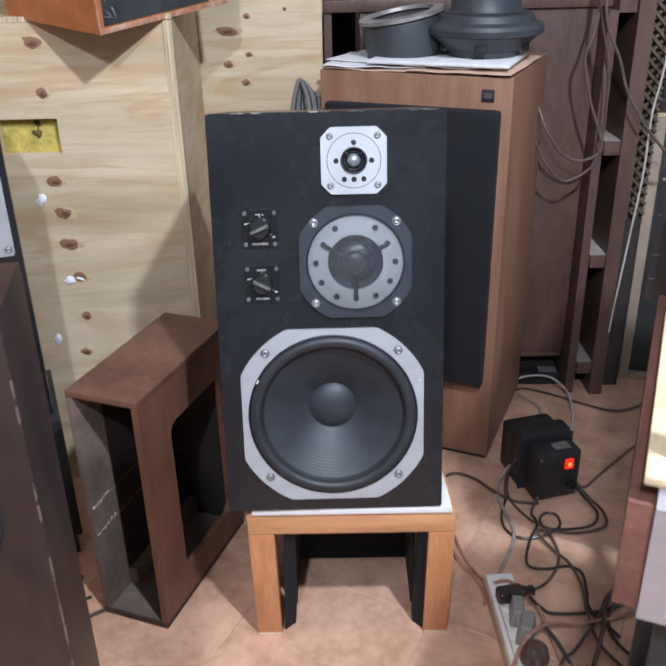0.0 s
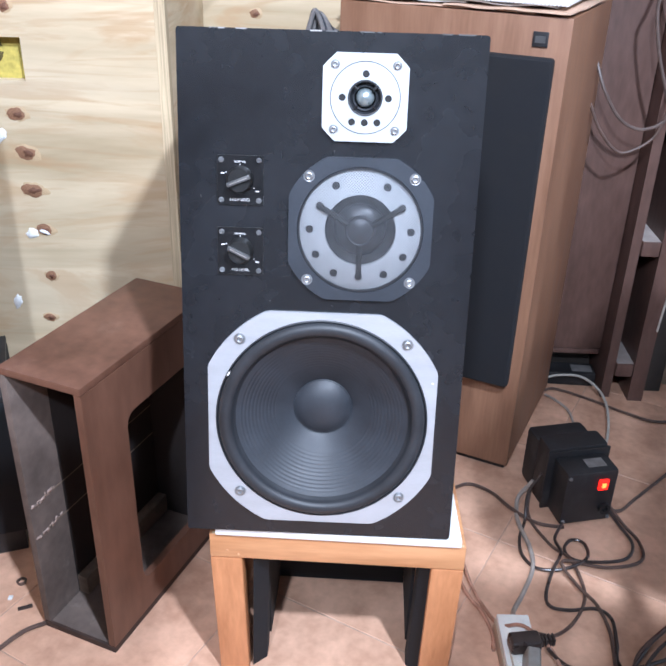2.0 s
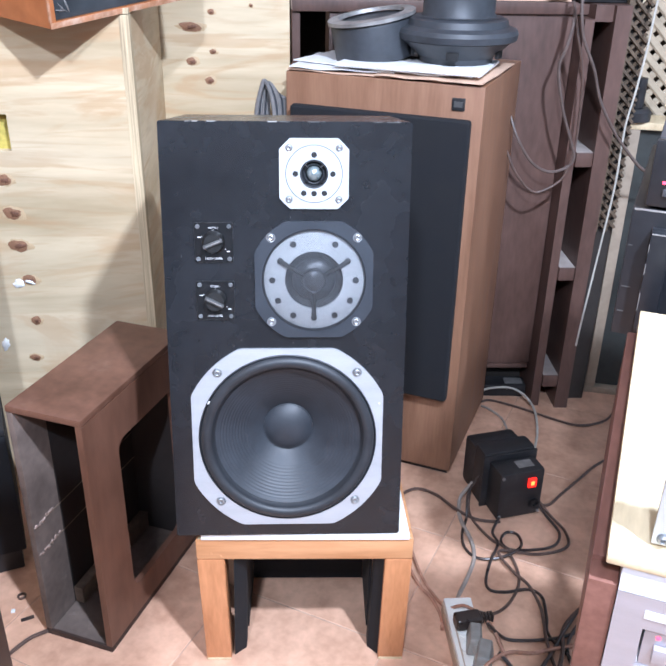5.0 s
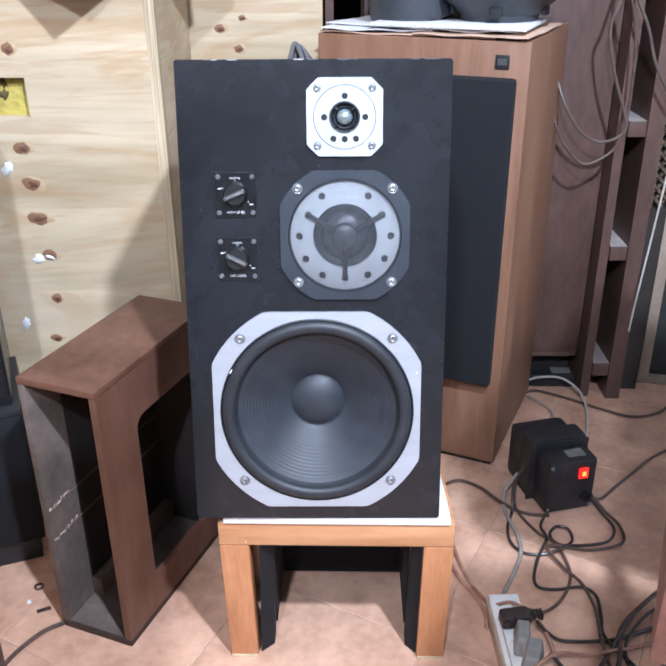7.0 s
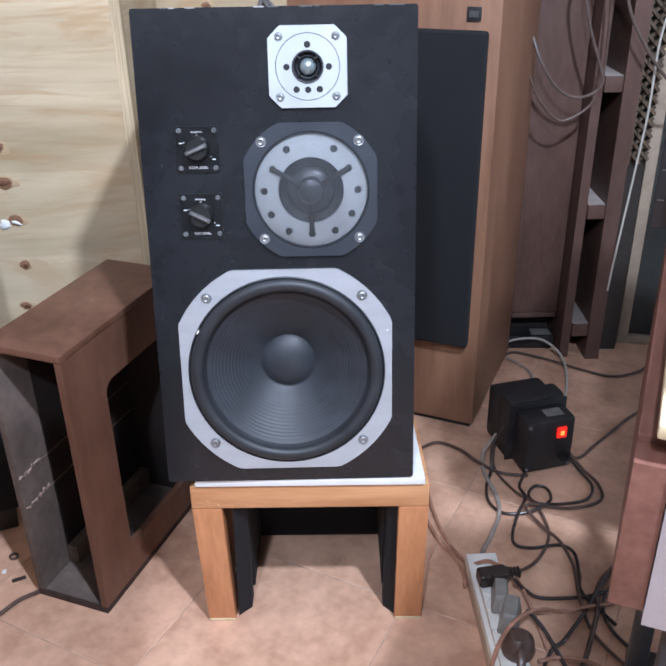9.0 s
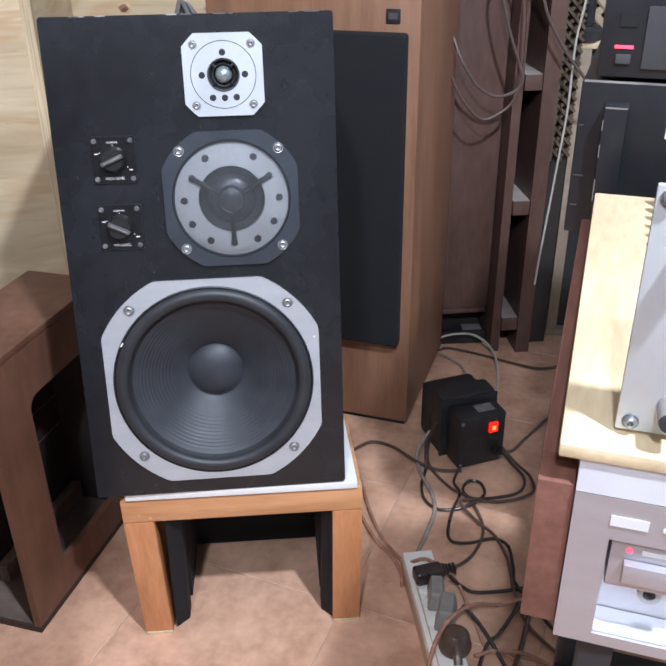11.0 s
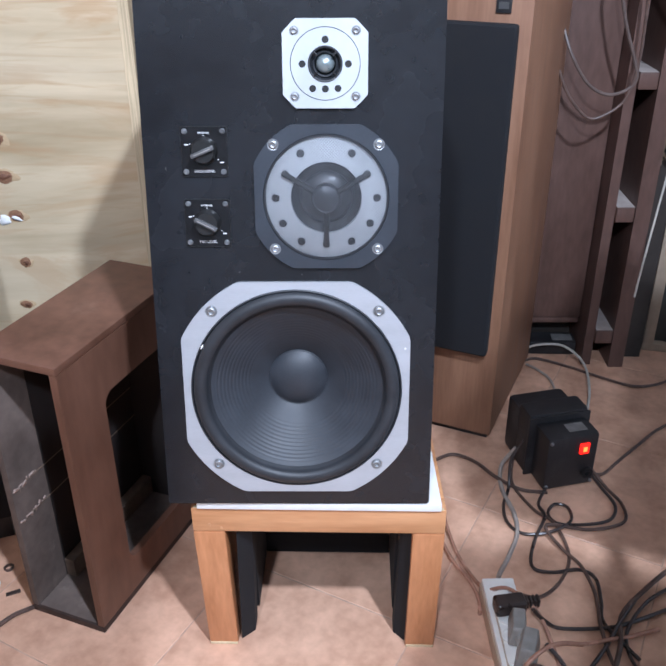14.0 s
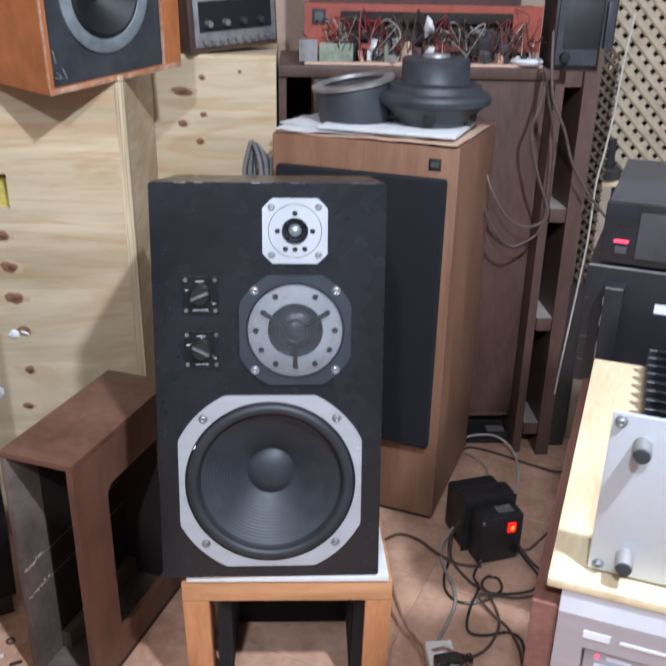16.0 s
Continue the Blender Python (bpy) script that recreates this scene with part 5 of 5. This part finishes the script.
    for x, z in ((0.033, 0.834), (0.032, 0.953)):
        screw(pa, x, 0.0178, z, 0.0034)
    for x, z in ((0.050, 0.846), (0.048, 0.938)):
        part("knob", lathe([(0.0062, 0.004), (0.0060, -0.011), (0.0056, -0.012)], 28, centre=(x, 0.014, z)), M_GASKET, pa)
        part("knob_end", lathe([(0.0057, -0.0118), (0.0052, -0.0132), (0, -0.0136)], 24, centre=(x, 0.014, z)), M_MAGNET, pa, "dark knob end")


M_BROWN_RED = material("red-brown laminate", (0.155, 0.060, 0.042), 0.5, vary=0.2, scale=5, fine=40, bump=0.04, stretch=(4, 1, 4), tint=(0.19, 0.085, 0.062))
rack()

BACK = pose(0.686, 1.213, 0, 0, 0, -25)


def equipment_shelf():
    sh = thing("equipment_shelf", "low pale wooden shelf unit with a dark inside", "shelf", pose(1.108, 2.31, 0, 0, 0, -14))
    part("post", box(0, 0.026, 0, 0.03, 0.02, 0.742, 0.002), M_POST, sh)
    part("top_board", box(0, 0.60, 0, 0.10, 0.7425, 0.760, 0.002), M_BOARD, sh)
    part("base_rail", box(0, 0.60, 0, 0.03, 0, 0.0195, 0.002), M_POST, sh)
    part("far_post", box(0.574, 0.60, 0, 0.03, 0.02, 0.742, 0.002), M_POST, sh)
    # Flat sheet closes the opening; the inside's shade is in its colour.
    part("inside", box(0.0265, 0.5735, 0.022, 0.032, 0.02, 0.742), M_INSIDE, sh, "dark greenish sheet for the shaded inside")
    kb = thing("desk_lamp_base", "round black stand on the pale shelf", "stand", pose(1.125, 2.33, 0.7605))
    part("base", lathe_z([(0, 0), (0.035, 0), (0.035, 0.022), (0.028, 0.030), (0, 0.030)], 28), M_BOX, kb)
    part("stem", lathe_z([(0.014, 0.0305), (0.014, 0.10), (0, 0.10)], 20), M_BOX, kb)


# Greenish tone darkened to hold the shade inside the shelf.
M_INSIDE = material("shaded green inside", (0.030, 0.034, 0.032), 0.6, vary=0.3, scale=5)
equipment_shelf()


def back_rack():
    st = thing("rack_stand", "dark steel stand under the black amplifiers", "stand", BACK)
    part("shelf", box(0.07, 0.47, 0.05, 0.33, 0.728, 0.744, 0.002), M_BOX, st)
    for x in (0.12, 0.44):
        for y in (0.08, 0.30):
            part("leg", box(x, x + 0.02, y, y + 0.02, 0, 0.7275, 0.002), M_BOX, st)
    a1 = thing("black_amplifier", "large black power amplifier with handles, scratched edges", "amplifier", BACK)
    part("body", box(0.0, 0.47, 0.006, 0.33, 0.745, 0.904, 0.003), M_AMP_BLACK, a1)
    part("face", box(0.0, 0.475, -0.004, 0.0055, 0.746, 0.905, 0.002), M_AMP_BLACK, a1)
    part("worn_edge", box(0.002, 0.470, -0.0046, -0.0036, 0.9035, 0.9056), M_GASKET, a1, "scratched bright edge")
    for x in (0.025, 0.427):
        bm = box(x, x + 0.023, -0.026, -0.015, 0.765, 0.886, 0.002)
        box(x, x + 0.023, -0.0145, -0.0045, 0.872, 0.886, 0.001, bm=bm)
        box(x, x + 0.023, -0.0145, -0.0045, 0.765, 0.779, 0.001, bm=bm)
        hd = part("handle", bm, M_AMP_BLACK, a1)
        part("worn_edge", box(x + 0.001, x + 0.022, -0.0266, -0.0258, 0.8835, 0.885), M_GASKET, hd, "scratched bright edge")
        for z0, z1 in ((0.862, 0.872), (0.835, 0.848), (0.790, 0.812)):
            part("worn_edge", box(x + 0.0002, x + 0.0010, -0.0264, -0.0254, z0, z1), M_GASKET, hd)
    part("brand_bar", box(0.085, 0.125, -0.0048, -0.0042, 0.853, 0.865), M_LETTER, a1)
    for k in range(3):
        part("scuff", box(0.002 + 0.001 * (k * k % 3), 0.007 + 0.003 * (k * 5 % 3), -0.0048, -0.0042, 0.86 - 0.037 * k - 0.005 * (k * 7 % 4), 0.8613 - 0.037 * k - 0.005 * (k * 7 % 4)), M_KNOB_BAR, a1)
    for k in range(5):
        part("button", box(0.16 + k * 0.05, 0.19 + k * 0.05, -0.010, -0.0045, 0.80, 0.812, 0.001), M_AMP_LID, a1)
    a2 = thing("black_tuner", "black hi-fi component with a red display stacked on the amplifier", "tuner", BACK)
    part("body", box(0.014, 0.45, 0.010, 0.28, 0.908, 0.985, 0.003), M_AMP_LID, a2)
    part("face", box(0.012, 0.452, -0.002, 0.0095, 0.909, 0.984, 0.002), M_AMP_BLACK, a2)
    part("display", box(0.026, 0.043, -0.0030, -0.0022, 0.936, 0.939), M_LED, a2, "red glowing display")
    part("button", box(0.028, 0.042, -0.005, -0.0022, 0.922, 0.931, 0.001), M_AMP_LID, a2)
    part("window", box(0.028, 0.044, -0.0032, -0.0022, 0.956, 0.968), M_HOLE, a2)
    part("panel", box(0.052, 0.30, -0.0045, -0.0022, 0.918, 0.975, 0.001), M_AMP_LID, a2)
    for x in (0.03, 0.42):
        part("foot", lathe_z([(0.012, 0.9056), (0.012, 0.9079), (0, 0.9079)], 16), M_HOLE, a2, m=pose(x, 0.02, 0))
    a3 = thing("black_player", "black player unit on top of the component stack", "player", BACK)
    part("body", box(0.10, 0.46, 0.10, 0.36, 0.9855, 1.035, 0.003), M_AMP_LID, a3)
    part("light_strip", box(0.16, 0.20, 0.0985, 0.0998, 1.010, 1.016), M_LETTER, a3)
    part("knob", lathe([(0.012, 0), (0.012, -0.03), (0, -0.031)], 20, centre=(0.13, 0.0995, 1.01)), M_HOLE, a3)


back_rack()


# ---- lattice ----
def lattice(name, w, h, pitch, slat, mat, m, label):
    lt = thing(name, label, "lattice", m)
    bm = bmesh.new()
    n = int((w + h) / pitch)
    for sgn, y in ((1, 0.0), (-1, 0.0055)):
        for k in range(n + 1):
            d = k * pitch
            x0, z0, x1, z1 = (d, 0, d - h, h) if sgn > 0 else (d - h, 0, d, h)
            ax, az, bx2, bz = x0, z0, x1, z1
            if ax > w:
                az += (ax - w) * (1 if sgn > 0 else 1)
                ax = w
            if bx2 < 0:
                bz += bx2
                bx2 = 0
            if sgn < 0:
                ax, az, bx2, bz = x0, z0, x1, z1
                if ax < 0:
                    az -= ax
                    ax = 0
                if bx2 > w:
                    bz -= bx2 - w
                    bx2 = w
            if abs(bx2 - ax) < 0.012:
                continue
            along = Vector((bx2 - ax, 0, bz - az)).normalized()
            over = Vector((-along.z, 0, along.x)) * slat / 2
            ends = [Vector((ax, y, az)), Vector((bx2, y, bz))]
            ring = [[bm.verts.new(e + over * q + Vector((0, dy, 0))) for q, dy in ((-1, 0.0022), (-0.6, -0.0022), (0.6, -0.0022), (1, 0.0022))] for e in ends]
            for q in range(4):
                bm.faces.new((ring[0][q], ring[0][(q + 1) % 4], ring[1][(q + 1) % 4], ring[1][q]))
    part("slats", bm, mat, lt)
    part("frame", box(-0.012, 0.0, -0.006, 0.012, 0, h), M_LATTICE_DARK, lt)
    return lt


lattice("wooden_lattice", 0.75, 1.0, 0.043, 0.0195, M_LATTICE, pose(1.098, 2.42, 0.62), "beige diagonal wooden lattice panel")
# Strip wears the darker slat colour in place of shade.
lattice("wooden_screen", 0.044, 0.58, 0.026, 0.009, M_LATTICE_DARK, pose(1.047, 2.258, 0.50), "narrow strip of wooden lattice darkened for shade beside the shelf column")
solid("backing_board", box(1.09, 2.0, 2.50, 2.52, 0, 1.75), M_LATTICE_DARK, "dark board behind the lattice", "board")


# ---- floor tiles ----
PITCH, GAP, TURN_T = 0.328, 0.0018, radians(-27.5)
ux, uy = Vector((math.cos(TURN_T), math.sin(TURN_T))), Vector((-math.sin(TURN_T), math.cos(TURN_T)))
half = (PITCH - GAP) / 2
tile_mesh = put("tile", box(-half, half, -half, half, -0.008, 0.0, 0.0012, 1), M_TILE)
for i in range(-16, 17):
    for j in range(-16, 17):
        c = ux * (-0.243 + PITCH * (i + 0.5)) + uy * (1.468 + PITCH * (j + 0.5))
        if X0 + 0.05 < c.x < X1 - 0.05 and Y0 + 0.05 < c.y < Y1 - 0.05:
            t = new("tile", tile_mesh)
            t.parent = floor
            t.matrix_world = pose(c.x, c.y, -0.0003 * ((i * 7 + j * 3) % 3), 0, 0, math.degrees(TURN_T) + 90 * ((i + 2 * j) % 4))
